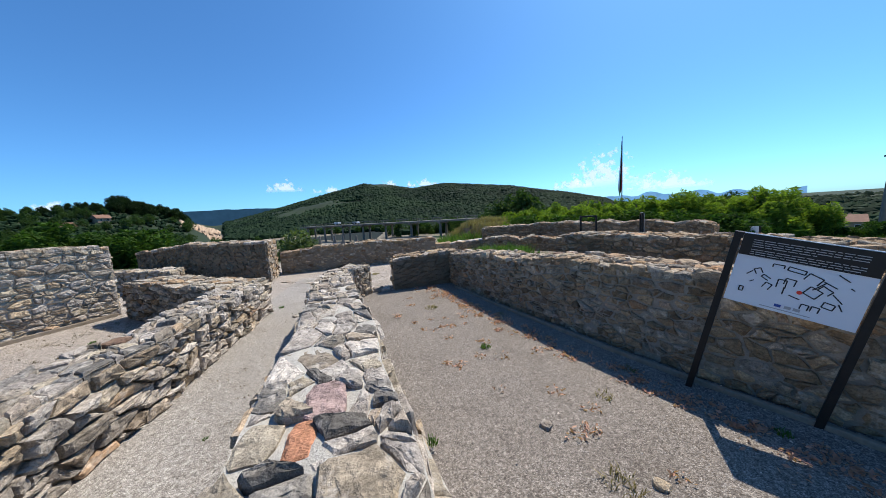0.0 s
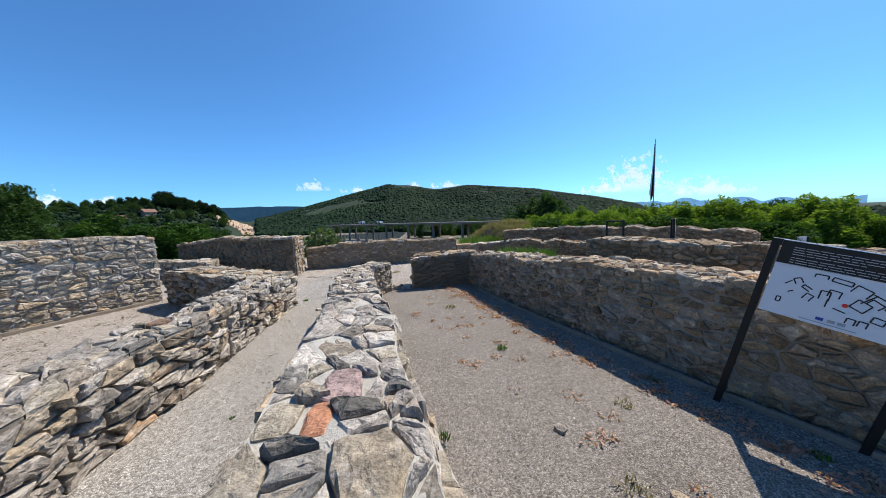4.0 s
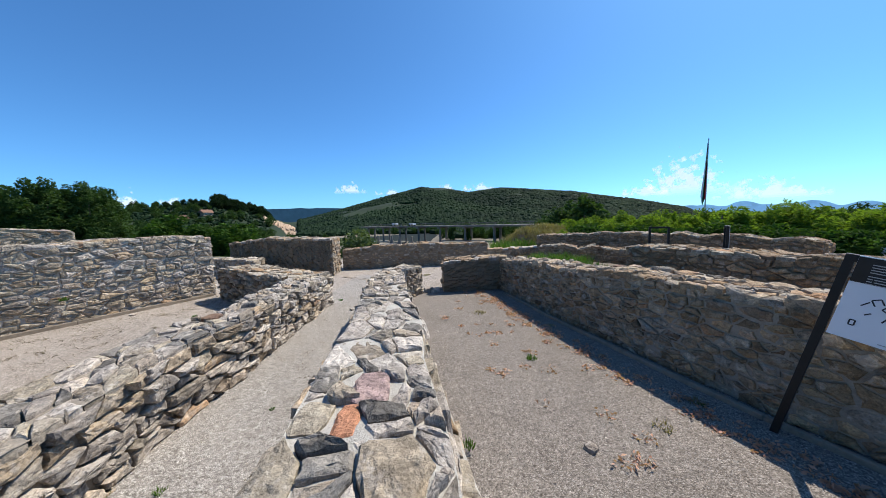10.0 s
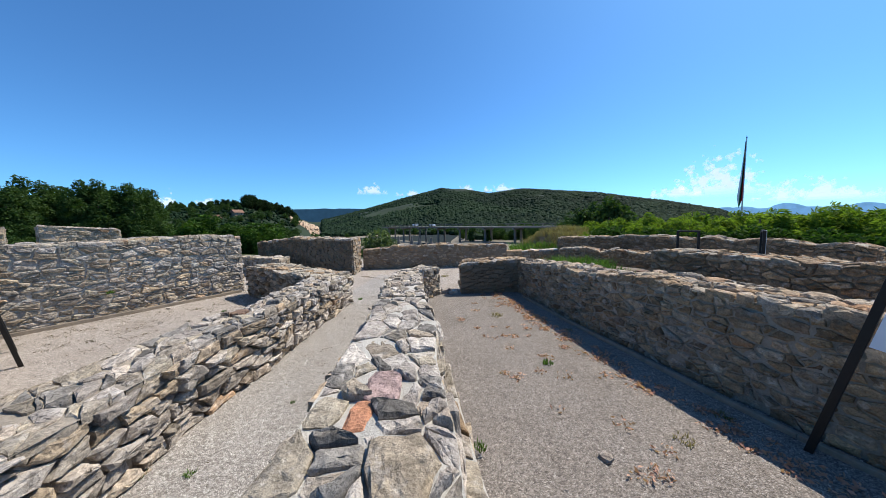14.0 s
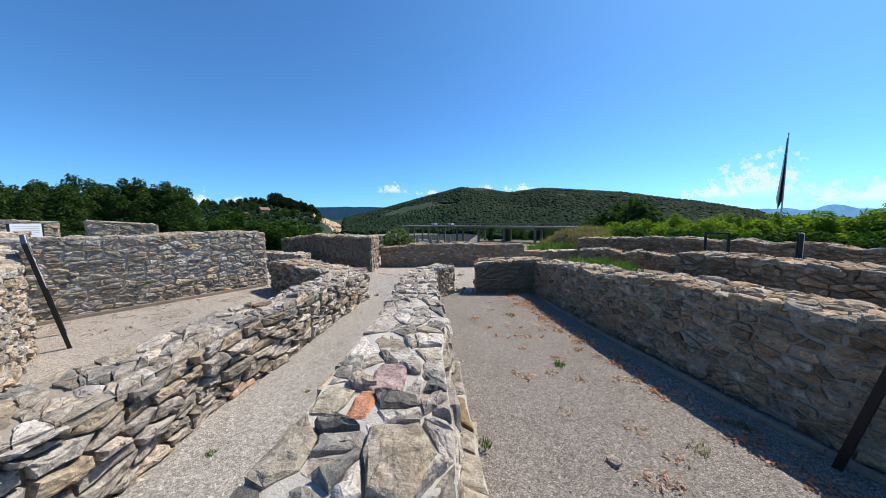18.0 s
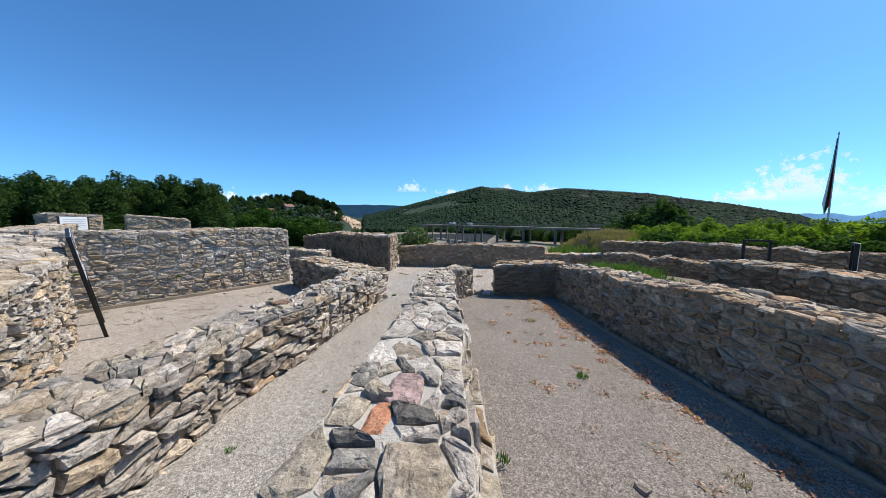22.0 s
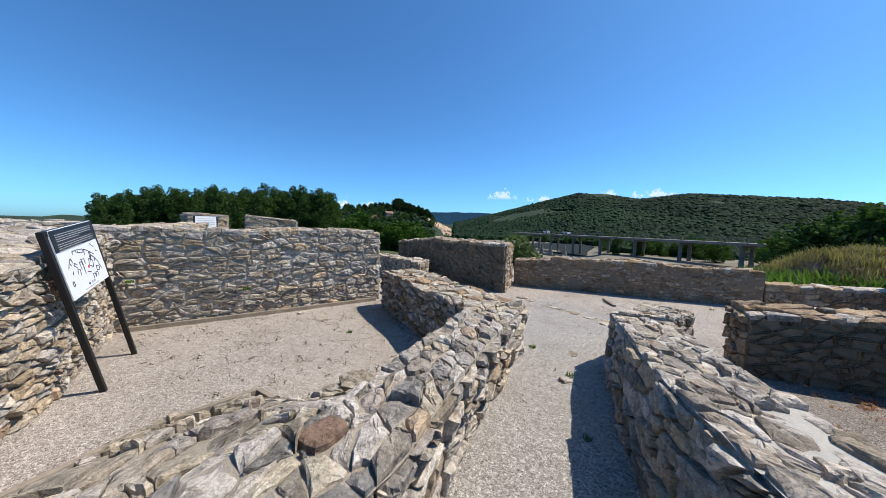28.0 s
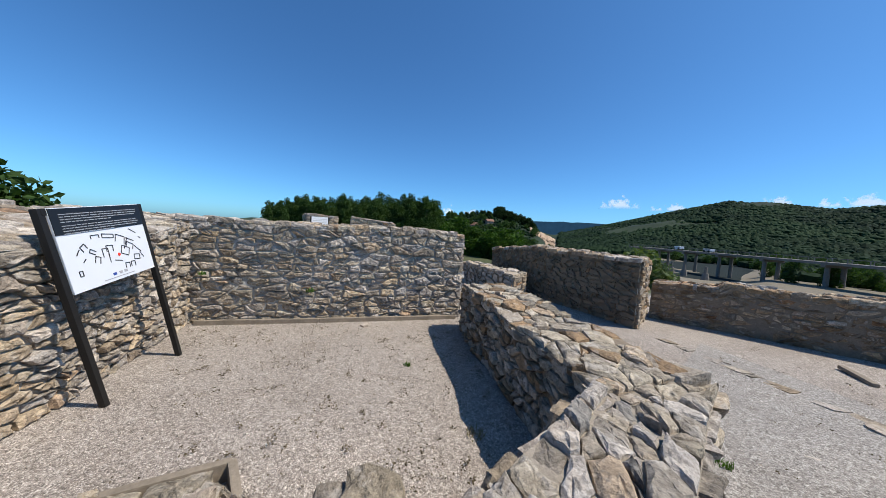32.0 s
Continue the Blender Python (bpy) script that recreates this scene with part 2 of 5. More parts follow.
def leaf_material(name, dark, light, patch=1.2, share=0.55, thin=0.3):
    m, t, b = material(name, 0.8)
    b.inputs["Specular IOR Level"].default_value = 0.1
    r = piece_random(t)
    n = noise_tex(t, patch, 4, 0.6)
    c = mix(t, share, ramp(t, r, [(0.0, dark), (1.0, light)]), ramp(t, n.outputs[0], [(0.35, dark), (0.65, light)]))
    c = mix(t, 1.0, c, (0.80, 0.80, 0.80), "MULTIPLY")
    t.links.new(c, b.inputs["Base Color"])
    b.inputs["Subsurface Weight"].default_value = 0.0
    tr = t.nodes.new("ShaderNodeBsdfTranslucent")
    t.links.new(mix(t, 1.0, c, (1.3, 1.5, 0.6), "MULTIPLY"), tr.inputs[0])
    ms = t.nodes.new("ShaderNodeMixShader")
    ms.inputs[0].default_value = thin
    t.links.new(b.outputs[0], ms.inputs[1])
    t.links.new(tr.outputs[0], ms.inputs[2])
    t.links.new(ms.outputs[0], t.nodes["Material Output"].inputs[0])
    return m


mortar = mortar_material("lime_mortar", (0.33, 0.305, 0.265), (0.53, 0.50, 0.45))
dirt = mortar_material("dusty_mortar", (0.205, 0.172, 0.133), (0.41, 0.355, 0.287))
earth = mortar_material("earth_mortar", (0.137, 0.107, 0.076), (0.31, 0.245, 0.176))
ground_mat = ground_material()
leaf_poplar = leaf_material("poplar_leaves", (0.022, 0.050, 0.015), (0.085, 0.145, 0.042))
leaf_conifer = leaf_material("conifer_needles", (0.011, 0.026, 0.010), (0.030, 0.055, 0.020))
leaf_shrub = leaf_material("bright_shrub_leaves", (0.05, 0.10, 0.015), (0.29, 0.39, 0.055), 1.2, 0.6, 0.42)
leaf_hedge = leaf_material("dark_hedge_leaves", (0.025, 0.06, 0.012), (0.09, 0.17, 0.03), 1.2, 0.55, 0.3)
leaf_willow = leaf_material("willow_leaves", (0.07, 0.10, 0.045), (0.16, 0.20, 0.10))
leaf_grass = leaf_material("green_grass", (0.05, 0.11, 0.022), (0.15, 0.25, 0.06))
leaf_debris = leaf_material("dark_dry_debris", (0.08, 0.062, 0.045), (0.24, 0.185, 0.13))
leaf_straw = leaf_material("dry_straw", (0.21, 0.17, 0.09), (0.38, 0.31, 0.18))
leaf_red = leaf_material("reddish_dry_weed", (0.46, 0.23, 0.17), (0.72, 0.44, 0.35))
leaf_wood = leaf_material("hill_forest", (0.007, 0.024, 0.014), (0.040, 0.078, 0.033), 0.014, 0.82)
bark = plain("bark", (0.13, 0.10, 0.075), 0.9, 0, 30, 0.4, 0.8, 0.02)
dark_timber = plain("damp_timber", (0.085, 0.068, 0.052), 0.85, 0, 25, 0.35, 0.6, 0.01)
timber = plain("weathered_timber", (0.23, 0.19, 0.145), 0.85, 0, 25, 0.35, 0.6, 0.01)
black_wood = plain("black_painted_wood", (0.012, 0.011, 0.010), 0.55, 0, 40, 0.3, 0.3, 0.003)
black_print = plain("black_print", (0.012, 0.012, 0.013), 0.35, 0, 30, 0.1, 0.02, 0.001)
white_board = plain("white_board", (0.68, 0.70, 0.735), 0.35, 0, 6, 0.03, 0.02, 0.001)
ink_grey = plain("light_grey_print", (0.36, 0.36, 0.37), 0.4, 0, 30, 0.1, 0.02, 0.001)
ink_dark = plain("dark_print", (0.03, 0.03, 0.035), 0.4, 0, 30, 0.1, 0.02, 0.001)
ink_red = plain("red_print", (0.75, 0.05, 0.03), 0.4, 0, 30, 0.1, 0.02, 0.001)
ink_blue = plain("blue_print", (0.03, 0.07, 0.30), 0.4, 0, 30, 0.1, 0.02, 0.001)
concrete = plain("weathered_concrete", (0.18, 0.165, 0.145), 0.9, 0, 2.0, 0.3, 0.4, 0.03)
plaster = plain("ochre_plaster", (0.30, 0.23, 0.16), 0.9, 0, 3.0, 0.15, 0.2, 0.01)
roof_tile = plain("red_roof_tile", (0.20, 0.11, 0.075), 0.85, 0, 6.0, 0.3, 0.5, 0.03)
dark_glass = plain("window_glass", (0.02, 0.025, 0.03), 0.1, 0, 3.0, 0.2, 0.0, 0.001)
steel = plain("galvanised_steel", (0.45, 0.46, 0.47), 0.45, 0.8, 15, 0.15, 0.1, 0.002)
flag_white = plain("white_cloth", (0.78, 0.78, 0.77), 0.8, 0, 60, 0.06, 0.2, 0.002)
flag_green = plain("green_cloth", (0.02, 0.20, 0.12), 0.8, 0, 60, 0.12, 0.2, 0.002)
flag_red = plain("red_cloth", (0.55, 0.03, 0.03), 0.8, 0, 60, 0.12, 0.2, 0.002)
soil = plain("dark_soil", (0.16, 0.125, 0.09), 0.95, 0, 9, 0.35, 0.8, 0.03)
quarry_rock = plain("quarry_rock", (0.40, 0.29, 0.20), 0.95, 0, 0.15, 0.35, 0.8, 1.5)


def cloud_material():
    """white vapour that thins out towards its edge"""
    m, t, b = material("cloud", 1.0)
    b.inputs["Base Color"].default_value = (0.8, 0.8, 0.8, 1)
    # glow put in for the sunlight that scatters through the vapour
    b.inputs["Emission Color"].default_value = (0.88, 0.94, 1.0, 1)
    b.inputs["Emission Strength"].default_value = 0.64
    tc = t.nodes.new("ShaderNodeTexCoord")
    sp = t.nodes.new("ShaderNodeSeparateXYZ")
    t.links.new(tc.outputs["Generated"], sp.inputs[0])
    oi = t.nodes.new("ShaderNodeObjectInfo")
    n = node(t, "ShaderNodeTexNoise", Scale=0.010, Detail=9.0, Roughness=0.60)
    n.noise_dimensions = "4D"
    t.links.new(tc.outputs["Object"], n.inputs["Vector"])
    t.links.new(math_node(t, "MULTIPLY", oi.outputs["Random"], 40.0), n.inputs["W"])
    u = math_node(t, "ABSOLUTE", math_node(t, "SUBTRACT", math_node(t, "MULTIPLY", sp.outputs[0], 2.0), 1.0))
    heap = math_node(t, "SUBTRACT", math_node(t, "SUBTRACT", 1.0, math_node(t, "POWER", u, 1.7)), math_node(t, "MULTIPLY", sp.outputs[2], 1.15))
    d = math_node(t, "ADD", math_node(t, "MULTIPLY", heap, 0.95), math_node(t, "MULTIPLY", math_node(t, "SUBTRACT", n.outputs[0], 0.52), 3.4))
    a = ramp(t, d, [(0.12, (0, 0, 0)), (0.24, (0.35, 0.35, 0.35)), (0.55, (0.88, 0.88, 0.88))])
    foot = ramp(t, sp.outputs[2], [(0.0, (0, 0, 0)), (0.22, (1, 1, 1))])
    side = ramp(t, u, [(0.7, (1, 1, 1)), (1.0, (0, 0, 0))])
    t.links.new(math_node(t, "MULTIPLY", math_node(t, "MULTIPLY", a, foot), side), b.inputs["Alpha"])
    return m


cloud_mat = cloud_material()


def water_material():
    m, t, b = material("river_water", 0.6)
    b.inputs["Base Color"].default_value = (0.030, 0.038, 0.040, 1)
    b.inputs["Specular IOR Level"].default_value = 0.02
    b.inputs["IOR"].default_value = 1.02
    n = noise_tex(t, 0.8, 4, 0.6, "World")
    bump(t, b, n.outputs[0], 0.8, 0.6)
    return m


water_mat = water_material()

# ---------------------------------------------------------------- helpers
def mesh_from(name, verts, faces, mat, smooth=False):
    me = bpy.data.meshes.new(name)
    me.from_pydata(verts, [], faces)
    me.materials.append(mat)
    if smooth:
        me.polygons.foreach_set("use_smooth", [True] * len(me.polygons))
    return me


def part(name, bm, mat, parent, label=""):
    """one mesh object under a thing or a part; bm: a bmesh or a mesh"""
    if isinstance(bm, bmesh.types.BMesh):
        me = bpy.data.meshes.new(name)
        bm.to_mesh(me)
        bm.free()
        me.materials.append(mat)
    else:
        me = bm
    ob = new(name, me)
    ob.parent = parent
    if label:
        tagged(ob, label)
    return ob


def thing(name, label, category, at=(0, 0, 0), rz=0.0, group="", kind=""):
    ob = new(name)
    ob.matrix_world = pose(*at, 0, 0, rz)
    return tagged(ob, label, category, group, kind)


def box_bm(sx, sy, sz, at=(0, 0, 0), bevel=0.0, m=None, bm=None):
    bm = bm or bmesh.new()
    vs = bmesh.ops.create_cube(bm, size=1.0)["verts"]
    bmesh.ops.scale(bm, vec=(sx, sy, sz), verts=vs)
    if bevel:
        es = list({e for v in vs for e in v.link_edges})
        out = bmesh.ops.bevel(bm, geom=es, offset=bevel, segments=2, affect="EDGES", profile=0.7)
        vs = list({v for f in out["faces"] for v in f.verts} | {v for v in vs if v.is_valid})
    if m is not None:
        bmesh.ops.transform(bm, matrix=m, verts=vs)
    bmesh.ops.translate(bm, vec=at, verts=vs)
    return bm


def cone_bm(r0, r1, h, at=(0, 0, 0), seg=12, m=None, bm=None):
    bm = bm or bmesh.new()
    vs = bmesh.ops.create_cone(bm, cap_ends=True, segments=seg, radius1=r0, radius2=r1, depth=h)["verts"]
    bmesh.ops.translate(bm, vec=(0, 0, h / 2), verts=vs)
    if m is not None:
        bmesh.ops.transform(bm, matrix=m, verts=vs)
    bmesh.ops.translate(bm, vec=at, verts=vs)
    return bm


# ---------------------------------------------------------------- ground and distance
def smooth01(x):
    x = np.clip(x, 0, 1)
    return x * x * (3 - 2 * x)


def bell(x, c, w):
    return np.exp(-((x - c) / w) ** 2)


def crest(az):
    """height angle of the far hills, in degrees"""
    knots = [-36, -30, -23, -13, -6, -1, 5, 9, 14, 20, 27, 34, 40]
    rise = [0.0, 0.5, 2.3, 4.3, 5.1, 5.6, 5.0, 5.7, 6.3, 4.9, 3.0, 1.2, 0.0]
    return np.interp(az, knots, rise)


def ground_z(x, y):
    r = np.hypot(x, y)
    az = np.degrees(np.arctan2(-x, y))
    edge = 15.5 + 14 * smooth01((-az - 12) / 20) + 14 * smooth01((az - 36) / 25)
    edge = edge - 12.5 * smooth01((-45 - az) / 4)
    floor = -9.9 - 5.0 * smooth01((-45 - az) / 5) + 5.4 * smooth01((az - 36) / 14) + 1.7 * smooth01((12.5 - az) / 3) + 1.5 * smooth01((-18 - az) / 10)
    z = floor * smooth01((r - edge) / 28)
    z = z + 1.0 * (1 - smooth01((r - 120) / 25) * smooth01((262 - r) / 25)) * smooth01((r - edge) / 28) * smooth01((z + 5) / -4)
    # wooded hills across the river
    top = crest(az)
    z = z + smooth01((r - 270) / 540) * (790 * np.tan(np.radians(top)) + 11.4 - 5.0) * smooth01(top / 0.8)
    # hill with the quarry
    z = z + (20 * bell(az, 46, 9) * smooth01((r - 190) / 130) + 17 * bell(az, 62, 14) * smooth01((r - 190) / 130)) * smooth01((az - 36.5) / 3)
    return z


def build_ground():
    rings = np.concatenate([[0.0], np.geomspace(3, 4500, 110)])
    azs = np.radians(np.concatenate([np.arange(-75, 125, 0.7), np.arange(125, 285, 4.0)]))
    R, A = np.meshgrid(rings[1:], azs, indexing="ij")
    X, Y = -R * np.sin(A), R * np.cos(A)
    Z = ground_z(X, Y)
    rough = np.array([noise.fractal(Vector((x * 0.009, y * 0.009, 0.3)), 1.0, 2.0, 4) for x, y in zip(X.ravel(), Y.ravel())]).reshape(X.shape)
    Z = Z + rough * 11 * smooth01((R - 230) / 400) * smooth01((1500 - R) / 500)
    Z = Z + rough * 2.0 * smooth01((R - 95) / 30) * smooth01((300 - R) / 30) * smooth01((-6.5 - Z) / 2)
    n = len(azs)
    verts = [(0.0, 0.0, 0.0)] + list(zip(X.ravel().tolist(), Y.ravel().tolist(), Z.ravel().tolist()))
    faces = [(0, 1 + j, 1 + (j + 1) % n) for j in range(n)]
    for i in range(R.shape[0] - 1):
        a = 1 + i * n
        faces += [(a + j, a + n + j, a + n + (j + 1) % n, a + (j + 1) % n) for j in range(n)]
    ob = new("ground", mesh_from("ground", verts, faces, ground_mat, True))
    tagged(ob, "pale gravel yard falling to a wooded river valley with green hills", "ground", kind="structure")
    return ob


ground = build_ground()
for name, label, mat, pts in (
        ("gravel_path", "strip of pale fine gravel between two low walls", gravel_pale, [(-1.05, -0.9), (-1.15, 1.5), (-1.55, 3.3), (-1.98, 4.5), (-2.5, 6.2), (-2.2, 7.2), (-2.6, 8.6), (-4.6, 9.4), (-4.2, 7.0), (-3.6, 5.8), (-3.25, 4.2), (-2.95, 2.9), (-2.7, 1.75), (-2.35, 0.8), (-1.95, -0.9)]),
        ("gravel_floor", "brownish gravel floor strewn with dry weeds", gravel_brown, [(0.8, -0.9), (4.1, -0.6), (3.45, 0.95), (2.9, 2.05), (2.42, 2.85), (2.03, 3.55), (1.68, 4.25), (1.14, 5.3), (0.2, 7.48), (-1.3, 7.05), (-1.85, 6.85), (-1.9, 6.1), (-1.4, 4.5), (-0.9, 3.4), (-0.25, 1.8), (0.15, 1.0)])):
    tagged(new(name, mesh_from(name, [(x, y, 0.005) for x, y in pts], [tuple(range(len(pts)))], mat)), label, "gravel", kind="structure")
w = new("water", mesh_from("water", [(-420, 60, -9.3), (60, 60, -9.3), (60, 330, -9.3), (-420, 330, -9.3)], [(0, 1, 2, 3)], water_mat))
tagged(w, "shallow greenish river below the ruins", "river", kind="structure")


# ---------------------------------------------------------------- rubble masonry
def clip(poly, nx, ny, d):
    out = []
    m = len(poly)
    for i in range(m):
        x0, y0 = poly[i]
        x1, y1 = poly[(i + 1) % m]
        a, b = nx * x0 + ny * y0 - d, nx * x1 + ny * y1 - d
        if a <= 0:
            out.append((x0, y0))
        if (a < 0 < b) or (b < 0 < a):
            k = a / (a - b)
            out.append((x0 + k * (x1 - x0), y0 + k * (y1 - y0)))
    return out


def cells(U, V, cu, cv, rng, jitter=0.45, vary=0.12, split=0.12, drop=0.14):
    """uneven polygons that fill U x V, about cu x cv each"""
    rows = max(1, round(V / cv))
    seeds = []
    for r in range(rows):
        cols = max(1, round(U / (cu * rng.uniform(0.8, 1.25))))
        off = rng.random()
        for c in range(cols + 1):
            s, t = (c + off - 0.5) / cols * U / cu, (r + 0.5) / rows * V / cv
            s, t = s + rng.uniform(-jitter, jitter) * 0.8, t + rng.uniform(-jitter, jitter) * 0.5
            roll = rng.random()
            if roll < drop and rows > 1:       # left out: a larger stone beside it
                continue
            seeds.append((s, t, rng.uniform(-vary, vary)))
            if roll > 0.80:                    # small stones wedged in
                for _ in range(rng.choice((1, 2))):
                    seeds.append((s + rng.uniform(-0.38, 0.38), t + rng.uniform(-0.38, 0.38), -0.02))
    P = np.array(seeds)
    P = P[(P[:, 0] > 0.02) & (P[:, 0] < U / cu - 0.02)] if len(P) > 3 else P
    out = []
    for i in range(len(P)):
        d = ((P[:, :2] - P[i, :2]) ** 2).sum(1)
        poly = [(0.0, 0.0), (U / cu, 0.0), (U / cu, V / cv), (0.0, V / cv)]
        for j in np.argsort(d)[1:20]:
            nx, ny = P[j, 0] - P[i, 0], P[j, 1] - P[i, 1]
            k = 0.5 * (P[j, 0] ** 2 + P[j, 1] ** 2 - P[i, 0] ** 2 - P[i, 1] ** 2) + P[i, 2] - P[j, 2]
            poly = clip(poly, nx, ny, k)
            if len(poly) < 3:
                break
        if len(poly) >= 3:
            out += broken([(x * cu, y * cv) for x, y in poly], rng, split)
    return out


def broken(poly, rng, p):
    """now and then a stone in two or three pieces"""
    if rng.random() > p or len(poly) < 4:
        return [poly]
    cx, cy = sum(q[0] for q in poly) / len(poly), sum(q[1] for q in poly) / len(poly)
    an = rng.uniform(0, pi)
    nx, ny = cos(an), sin(an)
    d = nx * cx + ny * cy + rng.uniform(-0.03, 0.03)
    a, b = clip(poly, nx, ny, d), clip(poly, -nx, -ny, -d)
    return [q for part_ in (a, b) if len(part_) >= 3 for q in broken(part_, rng, p * 0.5)]


def stone_verts(poly, place, depth, gap, rng, tip=0.13, wear=1.0):
    """verts and faces of one stone; place(u, v, w) gives the point"""
    cx, cy = sum(p[0] for p in poly) / len(poly), sum(p[1] for p in poly) / len(poly)
    ring = []
    m = len(poly)
    size = max(hypot(p[0] - cx, p[1] - cy) for p in poly)
    for i in range(m):
        (x0, y0), (x1, y1) = poly[i], poly[(i + 1) % m]
        le = hypot(x1 - x0, y1 - y0)
        if le < 0.12 * size:
            continue
        ring.append((x0, y0))
        steps = min(4, int(le / max(0.055, 0.45 * size)))
        for q in range(1, steps + 1):
            k = (q + rng.uniform(-0.3, 0.3)) / (steps + 1)
            j = 1 - wear * rng.uniform(-0.06, 0.14) * min(1.0, 0.2 / size)
            px, py = x0 + k * (x1 - x0), y0 + k * (y1 - y0)
            ring.append((cx + (px - cx) * j, cy + (py - cy) * j))
    if len(ring) < 3 or size < 0.02:
        return None
    pts = []
    for x, y in ring:
        d = max(1e-4, hypot(x - cx, y - cy))
        k = max(0.3, 1 - gap * rng.uniform(0.5, 1.6) / d)
        if rng.random() < 0.25 * wear:
            k *= rng.uniform(0.86, 0.97)
        pts.append((cx + (x - cx) * k, cy + (y - cy) * k))
    n = len(pts)
    tx, ty = rng.uniform(-tip, tip), rng.uniform(-tip, tip)
    an, cut, fall = rng.uniform(0, 2 * pi), rng.uniform(-0.15, 0.55) * size, wear * rng.choice((0.0, 0.0, rng.uniform(0.1, 0.4)))
    ca, sa = cos(an), sin(an)

    def level(x, y):
        """one flat face, at times with a second one that slopes away"""
        return tx * (x - cx) + ty * (y - cy) - fall * max(0.0, ca * (x - cx) + sa * (y - cy) - cut)
    v = [place(x, y, -0.03) for x, y in pts]
    v += [place(x, y, max(-0.01, depth * rng.uniform(0.62, 0.95) + level(x, y))) for x, y in pts]
    inner = []
    for x, y in pts:
        k = 1 - rng.uniform(0.008, 0.035) / max(0.03, hypot(x - cx, y - cy))
        k = max(0.55, k)
        inner.append((cx + (x - cx) * k, cy + (y - cy) * k))
    v += [place(x, y, max(0.0, depth * rng.uniform(0.96, 1.08) + level(x, y))) for x, y in inner]
    broad = size > 0.11
    if broad:      # uneven broken face
        half = [(cx + (x - cx) * k, cy + (y - cy) * k) for x, y in inner for k in (rng.uniform(0.42, 0.68),)]
        v += [place(x, y, max(0.0, depth * rng.uniform(0.98, 1.1) + level(x, y) + wear * rng.uniform(-0.007, 0.009))) for x, y in half]
    px, py = cx + rng.uniform(-0.25, 0.25) * size, cy + rng.uniform(-0.12, 0.12) * size
    v.append(place(px, py, max(0.0, depth * rng.uniform(0.98, 1.1) + level(px, py))))
    f = []
    for i in range(n):
        j = (i + 1) % n
        f += [(i, j, n + j, n + i), (n + i, n + j, 2 * n + j, 2 * n + i), *(((2 * n + i, 2 * n + j, 3 * n + j, 3 * n + i), (3 * n + i, 3 * n + j, 4 * n)) if broad else ((2 * n + i, 2 * n + j, 3 * n),))]
    return v, f


HEART = (-1.4, 1.7)
NEAREST = 255


class Station:
    def __init__(self, lb, lt, rt, rb, hl, hr):
        self.q = np.array([(*lb, 0.0), (*lt, hl), (*rt, hr), (*rb, 0.0)], float)


